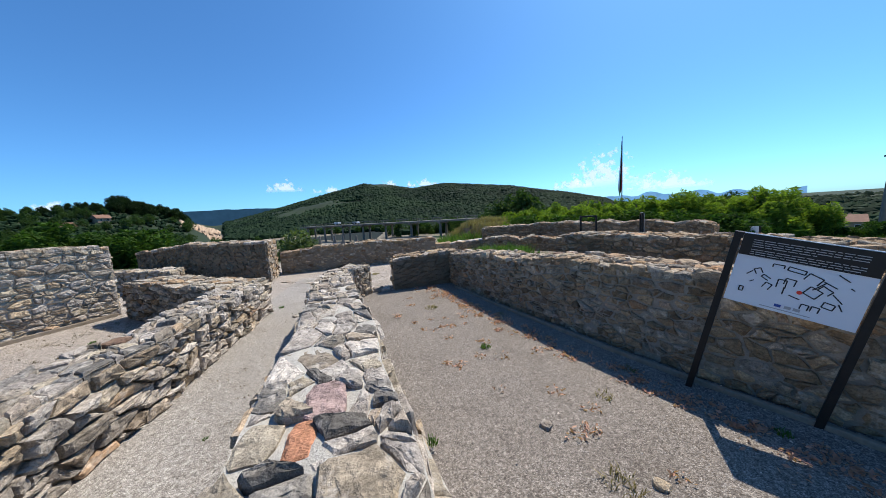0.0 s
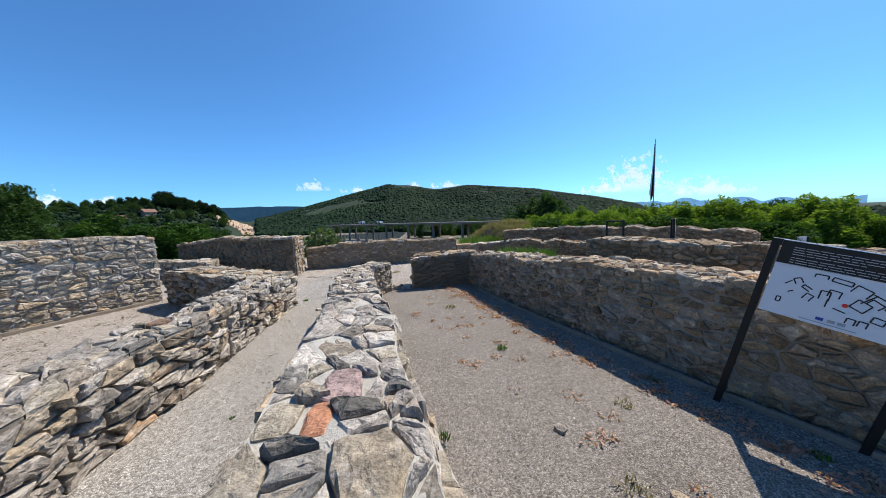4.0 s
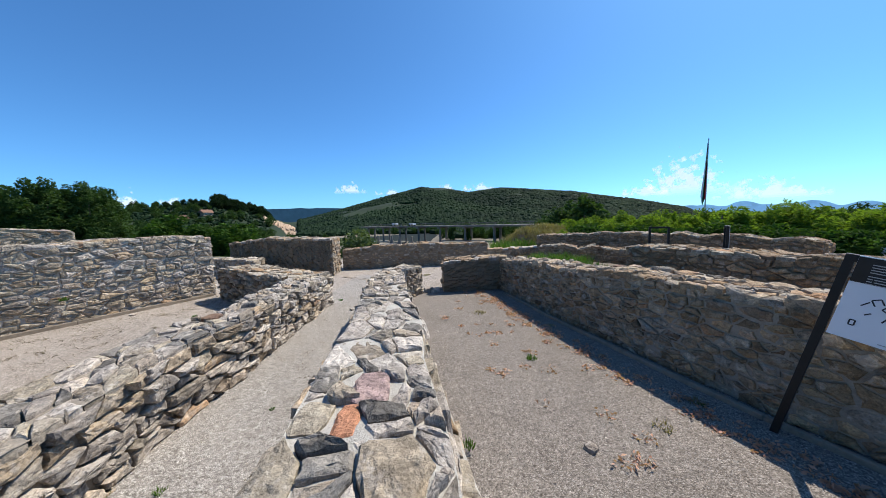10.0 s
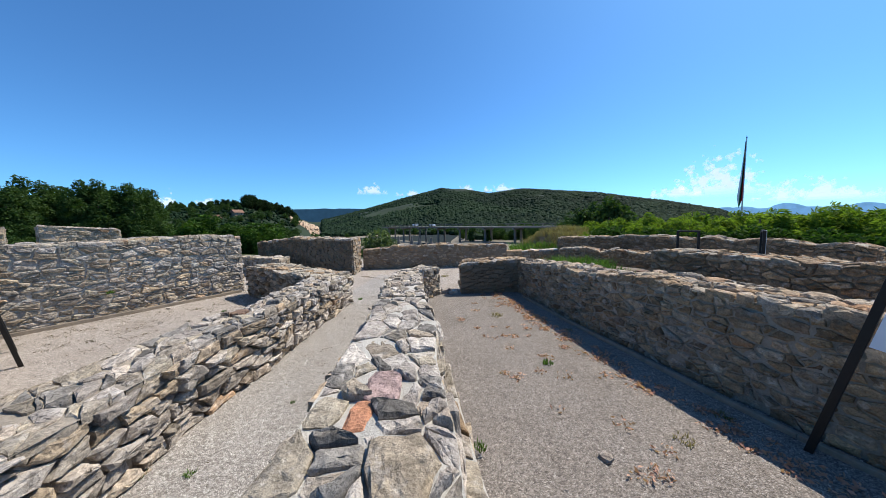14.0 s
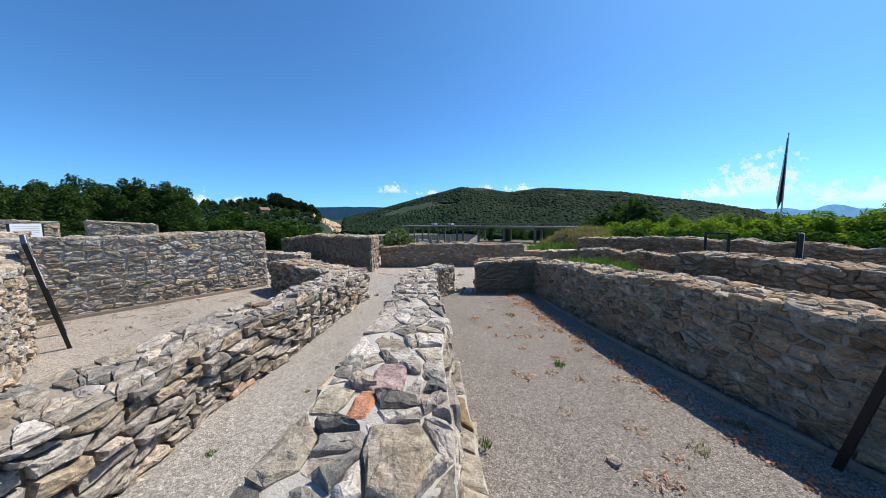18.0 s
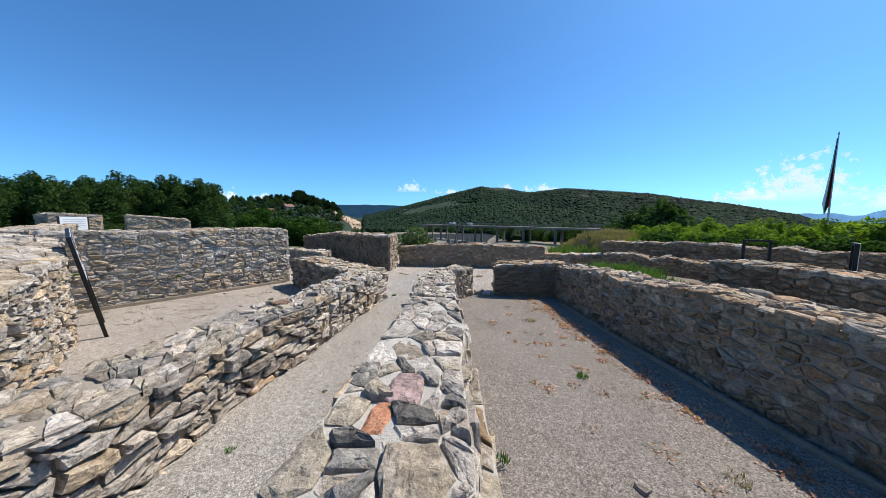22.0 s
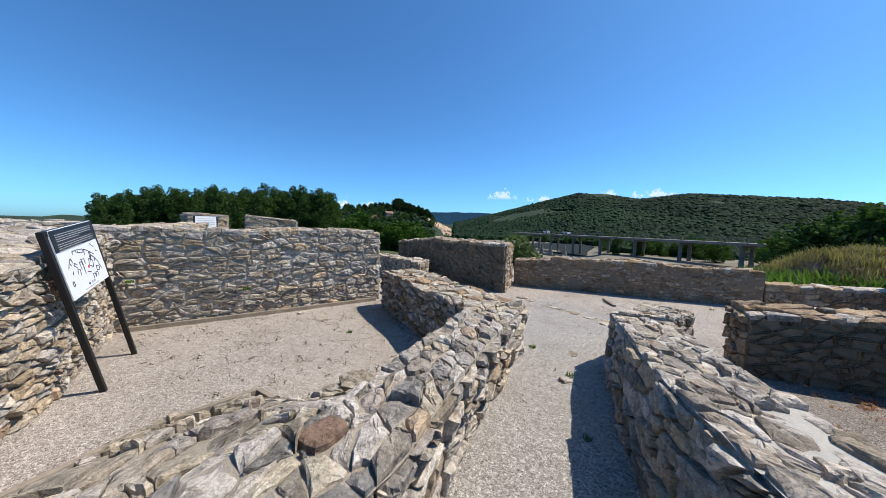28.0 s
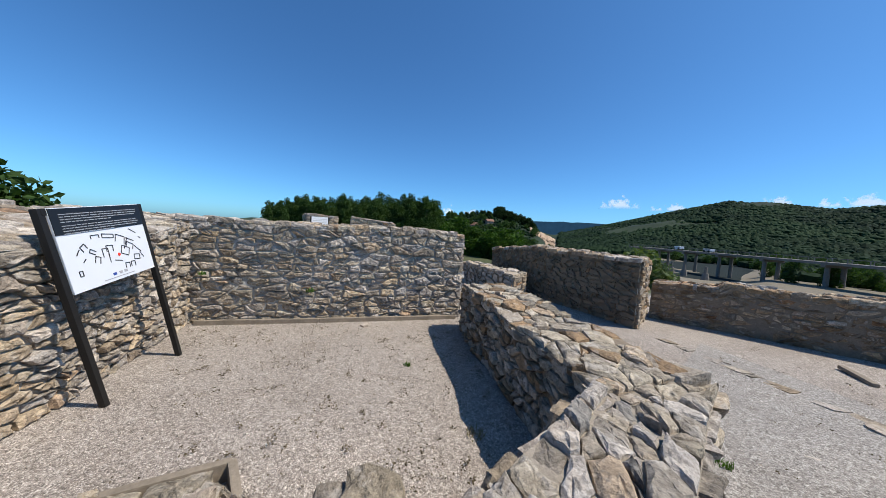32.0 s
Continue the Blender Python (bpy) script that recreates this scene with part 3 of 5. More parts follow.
def rubble_wall(name, label, stations, size=(0.26, 0.12), top=(0.30, 0.26), depth=0.04, mats=(stone_grey,), base=0.0, ends="ab", seed=1, faces="lrt", special=(), top_depth=0.05, fill=0.0, top_fill=0.2, step=0.07, binder=mortar, top_mats=None, bare=0.0, tip=0.10, ragged=0.03):
    """a wall through stations (left foot, left top, right top, right foot) with a mortar core and single stones"""
    rng = random.Random(seed)
    S = np.array([s.q for s in stations])
    S[:, :, 2] += base
    fine = [S[0]]
    for p, q in zip(S, S[1:]):
        k = max(1, int(np.hypot(*(q - p).mean(0)[:2]) / 0.45))
        for j in range(1, k + 1):
            s = p + (q - p) * j / k
            if not (j == k and q is S[-1]) and s[1:3, 2].max() > 0.3:
                s[1:3, 2] += rng.uniform(-ragged, ragged)
                s[:, :2] += [rng.uniform(-0.015, 0.015), rng.uniform(-0.015, 0.015)]
            fine.append(s)
    S = np.array(fine)
    mid = S.mean(1)
    arc = np.concatenate([[0], np.cumsum(np.hypot(*np.diff(mid[:, :2], axis=0).T))])
    length = arc[-1]

    def at(u, k):
        return np.array([np.interp(u, arc, S[:, k, c]) for c in range(3)])

    def along(u):
        i = min(max(int(np.searchsorted(arc, u)) - 1, 0), len(arc) - 2)
        d = mid[i + 1] - mid[i]
        return d / np.linalg.norm(d)

    # core
    n = len(S)
    cv = [tuple(p) for s in S for p in (s[0] - (0, 0, 0.06), s[1] - (0, 0, 0.01), s[2] - (0, 0, 0.01), s[3] - (0, 0, 0.06))]
    cf = [(3, 2, 1, 0), tuple(4 * (n - 1) + k for k in range(4))]
    for i in range(n - 1):
        a, b = 4 * i, 4 * i + 4
        cf += [(a, a + 1, b + 1, b), (a + 1, a + 2, b + 2, b + 1), (a + 2, a + 3, b + 3, b + 2), (a + 3, a, b, b + 3)]
    wall = new(name, mesh_from(name, cv, cf, binder))
    tagged(wall, label, "stone wall", kind="structure")
    made = []

    def add(polys, place, dep, which, pick):
        for poly in polys:
            if which == "t":
                poly = beside(poly, place)
                if len(poly) < 3 or rng.random() < bare:
                    continue
            d = dep * rng.choice((rng.uniform(0.6, 1.0), rng.uniform(0.7, 1.3), rng.uniform(0.9, 1.7)))
            got = stone_verts(poly, place, d, 0.006 if which == "t" else 0.012, rng, tip if which == "t" else 0.16, 0.7 if which == "t" else 0.9)
            if got:
                made.append((got[0], got[1], pick(poly, rng)))

    def beside(poly, place):
        """what an odd stone leaves of its neighbour on the wall's top"""
        for (x, y, z), (lx, ly), turn, mat in special:
            cx, cy = sum(p[0] for p in poly) / len(poly), sum(p[1] for p in poly) / len(poly)
            o, pu, pv = place(cx, cy, 0), place(cx + 0.05, cy, 0), place(cx, cy + 0.05, 0)
            if hypot(x - o[0], y - o[1]) > 0.7 or abs(z - o[2]) > 0.3:
                continue
            m = np.array([[pu[0] - o[0], pv[0] - o[0]], [pu[1] - o[1], pv[1] - o[1]]]) / 0.05
            su, sv = np.linalg.solve(m, [x - o[0], y - o[1]])
            d = max(1e-3, hypot(su, sv))
            wx, wy = (x - o[0]), (y - o[1])
            c, s = cos(radians(turn)), sin(radians(turn))
            a, b = abs(c * wx + s * wy) / max(1e-3, hypot(wx, wy)), abs(-s * wx + c * wy) / max(1e-3, hypot(wx, wy))
            reach = min(0.53 * lx / max(a, 1e-3), 0.53 * ly / max(b, 1e-3))
            nx, ny = su / d, sv / d
            poly = clip(poly, nx, ny, nx * (cx + su) + ny * (cy + sv) - reach)
            if len(poly) < 3:
                break
        return poly

    def any_mat(poly, r):
        return r.choice(mats)

    beds = [[], []]

    def bed(U, V, place, fill, step):
        """rough mortar between the stones, up to the level fill"""
        nu, nv = max(2, int(U / step)), max(2, int(V / step))
        bv, bf = beds
        k = len(bv)
        o = rng.uniform(0, 50)
        for i in range(nu + 1):
            for j in range(nv + 1):
                u, v = U * i / nu, V * j / nv
                w = fill * (1 + 1.1 * noise.noise(Vector((u * 4, v * 4, o)))) + 0.010 * noise.noise(Vector((u * 14, v * 14, o)))
                bv.append(place(u, v, w))
        for i in range(nu):
            for j in range(nv):
                a = k + i * (nv + 1) + j
                bf.append((a, a + nv + 1, a + nv + 2, a + 1))

    for side, (k0, k1) in (("l", (0, 1)), ("r", (3, 2))):
        if side not in faces:
            continue
        h = float(np.linalg.norm(S[:, k1] - S[:, k0], axis=1).max())

        def place(u, v, w, k0=k0, k1=k1, h=h, s=1 if side == "l" else -1):
            a, b, d = at(u, k0), at(u, k1), along(u)
            p = a + (b - a) * min(v / h, 1.03)
            return (p[0] - s * d[1] * w, p[1] + s * d[0] * w, p[2] + (0.15 * w if v > 0.9 * h else 0))
        add(cells(length, h, *size, rng), place, depth, side, any_mat)
        if fill:
            bed(length, h, place, depth * fill, step)
    if "t" in faces:
        wid = float(np.hypot(*(S[:, 1] - S[:, 2])[:, :2].T).mean())

        def place(u, v, w):
            a, b = at(u, 1), at(u, 2)
            k = -0.06 + 1.12 * v / wid
            p = a + (b - a) * k
            return (p[0], p[1], p[2] + w)

        def pick(poly, r):
            return r.choice(top_mats or mats + (stone_pale,))
        add(cells(length, wid, *top, rng, 0.5, 0.2, 0.14, 0.06), place, top_depth, "t", pick)
        if top_fill:
            bed(length, wid, place, top_depth * top_fill, step * 0.75)
    for e, i in (("a", 0), ("b", n - 1)):
        if e not in ends:
            continue
        d = along(0 if e == "a" else length) * (-1 if e == "a" else 1)
        q = S[i]
        wid = float(np.linalg.norm((q[3] - q[0])[:2]))
        h = float(max(q[1][2], q[2][2]) - base)

        def place(u, v, w, q=q, d=d, wid=wid, h=h):
            a = q[0] + (q[1] - q[0]) * min(v / h, 1.02)
            b = q[3] + (q[2] - q[3]) * min(v / h, 1.02)
            p = a + (b - a) * u / wid
            return (p[0] + d[0] * w, p[1] + d[1] * w, p[2])
        add(cells(wid, h, *size, rng), place, depth, "e", any_mat)
    if beds[0]:
        part("mortar_bed", mesh_from("mortar_bed", beds[0], beds[1], binder, True), binder, wall)
    for (x, y, z), (lx, ly), turn, mat in special:      # odd stones of another colour
        c, s = cos(radians(turn)), sin(radians(turn))
        poly = [(lx * a, ly * b) for a, b in ((-0.5, -0.38), (-0.3, -0.5), (0.36, -0.48), (0.5, -0.2), (0.47, 0.36), (0.25, 0.5), (-0.34, 0.47), (-0.5, 0.2))]
        got = stone_verts(poly, lambda u, v, w: (x + c * u - s * v, y + s * u + c * v, z + w), 0.028, 0.002, rng, 0.03, 0.15)
        made.append((got[0], got[1], mat))
    made.sort(key=lambda s: hypot(s[0][-1][0] - HEART[0], s[0][-1][1] - HEART[1]))
    LATER.append((wall, made))
    return wall


LATER = []


def set_stones():
    """the single stones, the nearest as pieces of their own, the rest joined"""
    for wall, made in LATER:
        for v, f, mat in made[:NEAREST]:
            o = Vector(v[-1])
            ob = new("stone", mesh_from("stone", [Vector(p) - o for p in v], f, mat))
            ob.location, ob.parent = o, wall
        rest = {}
        for v, f, mat in made[NEAREST:]:
            vs, fs = rest.setdefault(mat, ([], []))
            k = len(vs)
            vs += v
            fs += [tuple(i + k for i in q) for q in f]
        for mat, (vs, fs) in rest.items():
            ob = new("far_stones", mesh_from("far_stones", vs, fs, mat))
            ob.parent = wall
            tagged(ob, kind="stuff")


def strip(left, right, heights, right_heights=None):
    """stations of a wall with upright sides"""
    rh = right_heights or heights
    return [Station(a, a, b, b, h, g) for a, b, h, g in zip(left, right, heights, rh)]


both = (stone_grey, stone_tan, stone_grey)

# wall between the two gravel strips, under the first stand of the camera
rubble_wall("wall_1", "low broad rubble wall with rough mortared top beside gravel path", [
    Station((-1.0, -0.9), (-0.55, -0.9), (0.36, -0.9), (0.44, -0.9), 0.85, 0.85),
    Station((-1.12, 1.0), (-0.80, 1.0), (-0.16, 1.02), (-0.09, 1.05), 0.85, 0.85),
    Station((-1.22, 1.75), (-1.1, 1.75), (-0.48, 1.78), (-0.42, 1.78), 0.85, 0.85),
    Station((-1.40, 2.5), (-1.30, 2.5), (-0.70, 2.55), (-0.63, 2.55), 0.84, 0.83),
    Station((-1.68, 3.45), (-1.62, 3.45), (-1.08, 3.5), (-1.0, 3.45), 0.82, 0.8),
    ],
    size=(0.26, 0.14), top=(0.225, 0.185), depth=0.055, mats=(stone_pale, stone_grey, stone_ash, stone_pale, stone_tan), top_mats=(stone_ash, stone_grey, stone_pale, stone_grey, stone_pale, stone_slate, stone_pale), ends="a", seed=11, top_depth=0.045, top_fill=0.50, step=0.045, tip=0.09,
    special=(((-0.80, 1.10, 0.866), (0.17, 0.25), 12, stone_ash), ((-0.625, 1.38, 0.868), (0.20, 0.33), 20, stone_pink), ((-0.62, 1.10, 0.872), (0.12, 0.24), 16, stone_brick)))
rubble_wall("wall_25", "narrow end of the low rubble wall beside gravel path", [
    Station((-1.68, 3.45), (-1.62, 3.45), (-1.08, 3.5), (-1.0, 3.45), 0.82, 0.8),
    Station((-2.06, 4.45), (-2.02, 4.45), (-1.47, 4.6), (-1.38, 4.55), 0.78, 0.76),
    Station((-2.57, 6.15), (-2.52, 6.1), (-2.06, 6.15), (-2.02, 6.15), 0.68, 0.68)],
    size=(0.22, 0.11), top=(0.185, 0.11), depth=0.05, mats=(stone_grey, stone_ash, stone_pale, stone_tan), top_mats=(stone_ash, stone_grey, stone_pale, stone_grey, stone_pale), ends="b", seed=45, top_depth=0.042, top_fill=0.48, step=0.045, tip=0.12)
rubble_wall("wall_2", "short stub of rubble wall beside a doorway gap", strip(
    [(-2.52, 6.15), (-2.25, 7.1)], [(-1.98, 6.35), (-1.78, 6.9)], [0.68, 0.66]), size=(0.2, 0.1), top=(0.16, 0.1), depth=0.045, top_depth=0.04, top_fill=0.45, mats=both, top_mats=(stone_ash, stone_grey, stone_pale), seed=12)
# path wall on the other side
rubble_wall("wall_3", "low rubble wall of flat tilted slabs along the gravel path", [
    Station((-2.85, -0.6), (-2.8, -0.6), (-2.05, -0.7), (-2.0, -0.7), 0.62, 0.66),
    Station((-3.15, 0.9), (-3.1, 0.95), (-2.36, 0.85), (-2.42, 0.85), 0.68, 0.68),
    Station((-3.36, 1.95), (-3.30, 1.95), (-2.68, 1.75), (-2.76, 1.75), 0.70, 0.70),
    Station((-3.42, 3.0), (-3.37, 3.0), (-2.88, 2.9), (-2.98, 2.9), 0.70, 0.70),
    Station((-3.72, 4.35), (-3.68, 4.35), (-3.20, 4.2), (-3.28, 4.2), 0.70, 0.68),
    Station((-4.05, 5.65), (-4.0, 5.65), (-3.55, 5.8), (-3.6, 5.8), 0.70, 0.62)],
    size=(0.235, 0.115), top=(0.175, 0.145), depth=0.065, mats=(stone_pale, stone_pale, stone_tan, stone_pale, stone_grey), seed=13, fill=0.0, top_fill=0.48, step=0.05, binder=dirt, top_mats=(stone_ash, stone_grey, stone_pale, stone_slate), top_depth=0.046, tip=0.15,
    special=(((-3.2, 2.75, 0.73), (0.16, 0.2), 10, stone_rust),))
rubble_wall("wall_4", "crumbled low footing of loose rubble against the path wall", strip(
    [(-4.45, 0.6), (-4.8, 1.6), (-5.0, 2.4), (-4.85, 3.05), (-4.15, 3.5)], [(-3.05, 0.5), (-3.25, 1.6), (-3.38, 2.3), (-3.45, 3.0), (-3.55, 3.75)], [0.03, 0.03, 0.03, 0.03, 0.12], [0.5, 0.5, 0.5, 0.5, 0.45]),
    size=(0.22, 0.10), top=(0.20, 0.155), depth=0.06, mats=(stone_grey, stone_ash, stone_tan), top_mats=(stone_ash, stone_grey, stone_pale), top_fill=0.35, top_depth=0.075, bare=0.06, tip=0.19, binder=dirt, seed=14)
rubble_wall("wall_5", "rubble cross wall between gravel room and passage", strip(
    [(-3.74, 4.88), (-4.45, 5.15), (-6.7, 6.05)], [(-3.64, 5.62), (-4.25, 5.85), (-6.45, 6.65)], [0.70, 0.72, 0.74]),
    size=(0.2, 0.095), top=(0.2, 0.15), depth=0.045, mats=(stone_ash, stone_grey, stone_dark), top_mats=(stone_ash, stone_grey, stone_ash, stone_dark), top_depth=0.04, binder=earth, seed=15, ends="b")
rubble_wall("wall_6", "tall grey rubble wall closing the gravel room", strip(
    [(-9.3, 2.3), (-8.8, 3.9), (-8.05, 6.65)], [(-8.5, 2.25), (-7.95, 3.9), (-7.28, 6.45)], [1.5, 1.5, 1.5]),
    size=(0.22, 0.105), top=(0.24, 0.18), depth=0.04, mats=(stone_grey, stone_pale, stone_ash, stone_tan), seed=16, fill=0.16, ends="b", faces="lrt")
rubble_wall("wall_7", "thick stepped rubble wall behind the information board", strip(
    [(-3.75, -0.35), (-4.7, 0.2), (-6.0, 0.75), (-7.3, 1.0), (-9.2, 1.3)], [(-4.05, 0.78), (-5.0, 1.28), (-6.3, 1.86), (-7.1, 2.06), (-8.6, 2.42)], [1.3, 1.38, 1.45, 1.5, 1.5], [1.18, 1.22, 1.27, 1.32, 1.42]),
    size=(0.19, 0.095), top=(0.22, 0.18), depth=0.055, mats=(stone_tan, stone_grey, stone_pale), seed=17, fill=0.16, ends="a", faces="lrt")
rubble_wall("wall_8", "rubble wall with ragged top above the passage", strip(
    [(-5.75, 10.15), (-8.5, 10.5), (-10.8, 11.2)], [(-5.45, 9.1), (-8.3, 9.5), (-10.6, 10.2)], [1.25, 1.25, 1.05]),
    size=(0.21, 0.10), top=(0.26, 0.2), depth=0.04, mats=(stone_warm, stone_grey, stone_tan), binder=earth, seed=18, ends="a", faces="rlt")
rubble_wall("wall_9", "very low rubble wall in the passage", strip(
    [(-7.9, 8.9), (-10.5, 9.4)], [(-7.8, 8.35), (-10.4, 8.8)], [0.6, 0.62]), size=(0.24, 0.11), mats=both, seed=19, ends="a")
rubble_wall("wall_10", "long low parapet wall of rubble above the valley", strip(
    [(-5.95, 10.95), (-4.95, 11.25), (-4.85, 11.3), (-2.5, 11.95), (-0.4, 12.6)], [(-5.75, 10.35), (-4.8, 10.65), (-4.7, 10.7), (-2.35, 11.35), (-0.3, 12.0)], [0.72, 0.74, 0.84, 0.85, 0.82]),
    size=(0.19, 0.078), top=(0.2, 0.15), depth=0.03, mats=(stone_tan, stone_dark, stone_dark, stone_warm), seed=20, fill=0.65, top_fill=0.6, step=0.055, binder=earth, ends="b")
rubble_wall("wall_11", "lower end of the parapet wall", strip(
    [(-0.38, 12.55), (1.9, 13.75)], [(-0.28, 12.02), (2.1, 13.15)], [0.52, 0.5]), size=(0.28, 0.12), depth=0.03, mats=(stone_tan, stone_warm), seed=21, binder=earth, ends="b")
rubble_wall("wall_12", "short rubble cross wall at the doorway gap", strip(
    [(-1.24, 7.07), (0.30, 7.5)], [(-1.33, 7.68), (0.35, 8.1)], [0.72, 0.76]), size=(0.2, 0.1), top=(0.22, 0.18), depth=0.055, mats=(stone_warm, stone_warm, stone_dark), seed=22, binder=earth, ends="a")
# wall_13 to wall_16: darkened tones on the shaded faces, paler ones on top
rubble_wall("wall_13", "long rubble side wall of brownish stones shading the gravel strip", strip(
    [(4.1, -0.6), (3.45, 0.95), (2.90, 2.05), (2.42, 2.85), (2.03, 3.55), (1.68, 4.25), (1.14, 5.3), (0.15, 7.5)],
    [(4.75, -0.3), (4.1, 1.25), (3.55, 2.35), (3.05, 3.15), (2.65, 3.85), (2.3, 4.55), (1.76, 5.6), (0.75, 7.8)], [1.02, 1.02, 1.02, 1.0, 0.98, 0.95, 0.88, 0.75]),
    size=(0.168, 0.095), top=(0.17, 0.14), depth=0.042, mats=(stone_dark, stone_warm, stone_tan, stone_warm), top_mats=(stone_warm, stone_tan, stone_grey), seed=23, fill=0.34, binder=dirt, tip=0.15, ends="", special=(((2.05, 5.2, 0.93), (0.2, 0.16), 30, stone_rust),))
rubble_wall("wall_14", "low rubble terrace wall beyond the grass bed", strip(
    [(5.2, 10.9), (1.9, 12.45)][::-1], [(5.0, 10.3), (1.7, 11.85)][::-1], [0.66, 0.66]), size=(0.22, 0.105), depth=0.045, top_depth=0.04, mats=(stone_dark, stone_dark, stone_warm), top_mats=(stone_dark, stone_ash, stone_warm), seed=24, top=(0.22, 0.17), tip=0.2, ragged=0.075, binder=earth)
rubble_wall("wall_15", "rubble terrace wall with broken stepped top", strip(
    [(3.9, 8.2), (4.7, 6.9), (5.6, 5.2), (6.6, 2.6)], [(3.2, 7.8), (4.05, 6.5), (4.9, 4.9), (5.8, 2.3)], [1.0, 1.08, 1.0, 1.0]), size=(0.22, 0.105), depth=0.045, top_depth=0.04, mats=(stone_dark, stone_dark, stone_warm), top_mats=(stone_dark, stone_ash, stone_warm), seed=25, top=(0.22, 0.17), tip=0.2, ragged=0.075, binder=earth)
rubble_wall("wall_16", "rubble wall at the edge of the shrubs", strip(
    [(2.0, 13.75), (4.4, 12.95), (6.9, 11.1), (8.6, 9.2)], [(1.8, 13.15), (4.1, 12.35), (6.4, 10.6), (8.0, 8.7)], [1.0, 1.05, 1.08, 0.95]), size=(0.22, 0.105), depth=0.045, top_depth=0.04, mats=(stone_dark, stone_dark, stone_warm), top_mats=(stone_dark, stone_ash, stone_warm), seed=26, top=(0.22, 0.17), tip=0.2, ragged=0.075, binder=earth)
rubble_wall("wall_17", "broad ruined wall far across the site", strip(
    [(-10.5, -4.2), (-12.8, -3.0)], [(-10.8, -2.2), (-13.2, -1.2)], [1.45, 1.6]), size=(0.3, 0.14), top=(0.4, 0.34), mats=(stone_tan, stone_pale), seed=27)
rubble_wall("wall_18", "broad ruined wall far across the site", strip(
    [(-15.2, -1.6), (-17.2, 2.3)], [(-14.2, -1.0), (-16.2, 2.5)], [1.5, 1.5]), size=(0.3, 0.14), top=(0.4, 0.34), mats=(stone_tan, stone_pale), seed=28)
rubble_wall("wall_19", "rubble pier carrying a white notice", strip(
    [(-20.2, 5.4), (-20.0, 6.9)], [(-19.2, 5.4), (-19.0, 6.9)], [1.95, 1.9]), size=(0.3, 0.15), mats=(stone_grey, stone_tan), seed=29)
rubble_wall("wall_20", "rubble pier with stepped top", strip(
    [(-18.8, 7.6), (-18.0, 9.6)], [(-18.0, 7.3), (-17.2, 9.3)], [1.95, 1.75]), size=(0.3, 0.15), mats=(stone_tan, stone_grey), seed=30)
rubble_wall("wall_21", "ruined wall top running to the notice", strip(
    [(-13.5, 2.6), (-18.8, 5.2)], [(-13.2, 3.4), (-18.6, 6.0)], [1.42, 1.5]), size=(0.3, 0.14), top=(0.4, 0.3), mats=(stone_tan, stone_grey), seed=31)

# low plinth and slabs on the ground
rubble_wall("wall_22", "narrow stone plinth along the foot of the broad wall", strip(
    [(0.2, -0.2), (-0.2, 1.1), (-0.36, 1.5), (-0.6, 2.1), (-0.78, 2.75)], [(0.32, -0.15), (0.01, 1.15), (-0.10, 1.46), (-0.34, 2.1), (-0.60, 2.85)], [0.42, 0.36, 0.32, 0.28, 0.24]),
    size=(0.42, 0.2), top=(0.42, 0.26), depth=0.015, top_depth=0.03, mats=(stone_tan, stone_grey), top_mats=(stone_warm, stone_ash, stone_tan), seed=41, ends="ab", faces="rt")
rubble_wall("wall_23", "line of flat edging stones set flush in gravel", strip(
    [(-5.0, 9.05), (-3.9, 8.62), (-2.75, 8.2)], [(-5.05, 8.9), (-3.97, 8.46), (-2.85, 8.04)], [0.0, 0.0, 0.0]),
    size=(0.3, 0.03), top=(0.26, 0.16), depth=0.02, mats=(stone_grey, stone_tan), seed=42, top_depth=0.010, top_fill=0.0, ends="", faces="t")
rubble_wall("wall_24", "flat threshold slabs in the doorway gap", strip(
    [(-1.98, 7.05), (-1.4, 7.3)], [(-1.9, 6.85), (-1.35, 7.08)], [0.02, 0.02]), size=(0.3, 0.03), top=(0.4, 0.3), depth=0.02, mats=(stone_pale,), seed=43, ends="", faces="t")


# ---------------------------------------------------------------- timber
def beam(path, wid, hgt, label, z=0.0, mat=timber):
    t = thing("timber_kerb", label, "kerb")
    for i, (a, b) in enumerate(zip(path, path[1:])):
        d = hypot(b[0] - a[0], b[1] - a[1])
        m = pose(0, 0, 0, random.uniform(-1, 1), 0, math.degrees(atan2(b[1] - a[1], b[0] - a[0])))
        bm = box_bm(d, wid, hgt, ((a[0] + b[0]) / 2, (a[1] + b[1]) / 2, z + hgt / 2 - 0.02), 0.012, m)
        part("plank", bm, mat, t)
    return t


beam([(-8.32, 2.5), (-7.83, 4.1), (-7.2, 6.3)], 0.05, 0.09, "weathered timber kerb along the foot of a tall rubble wall")
beam([(3.28, 0.95), (2.74, 2.0), (2.28, 2.75), (1.90, 3.45), (1.55, 4.15), (1.02, 5.2), (0.25, 6.95)], 0.05, 0.07, "grey damp timber kerb along the foot of a side wall", 0.0, timber)
beam([(-4.48, 0.6), (-4.84, 1.6), (-5.05, 2.4), (-5.01, 3.12), (-4.68, 3.16)], 0.05, 0.14, "grey weathered timber kerb holding loose rubble")
bm = box_bm(0.55, 0.07, 0.05, (-3.12, 9.86, 0.03), 0.01, pose(0, 0, 0, 0, 2, -58))
ob = new("plank", mesh_from("plank", [], [], timber))
bm.to_mesh(ob.data)
bm.free()
tagged(ob, "dark loose timber plank lying on gravel", "plank")


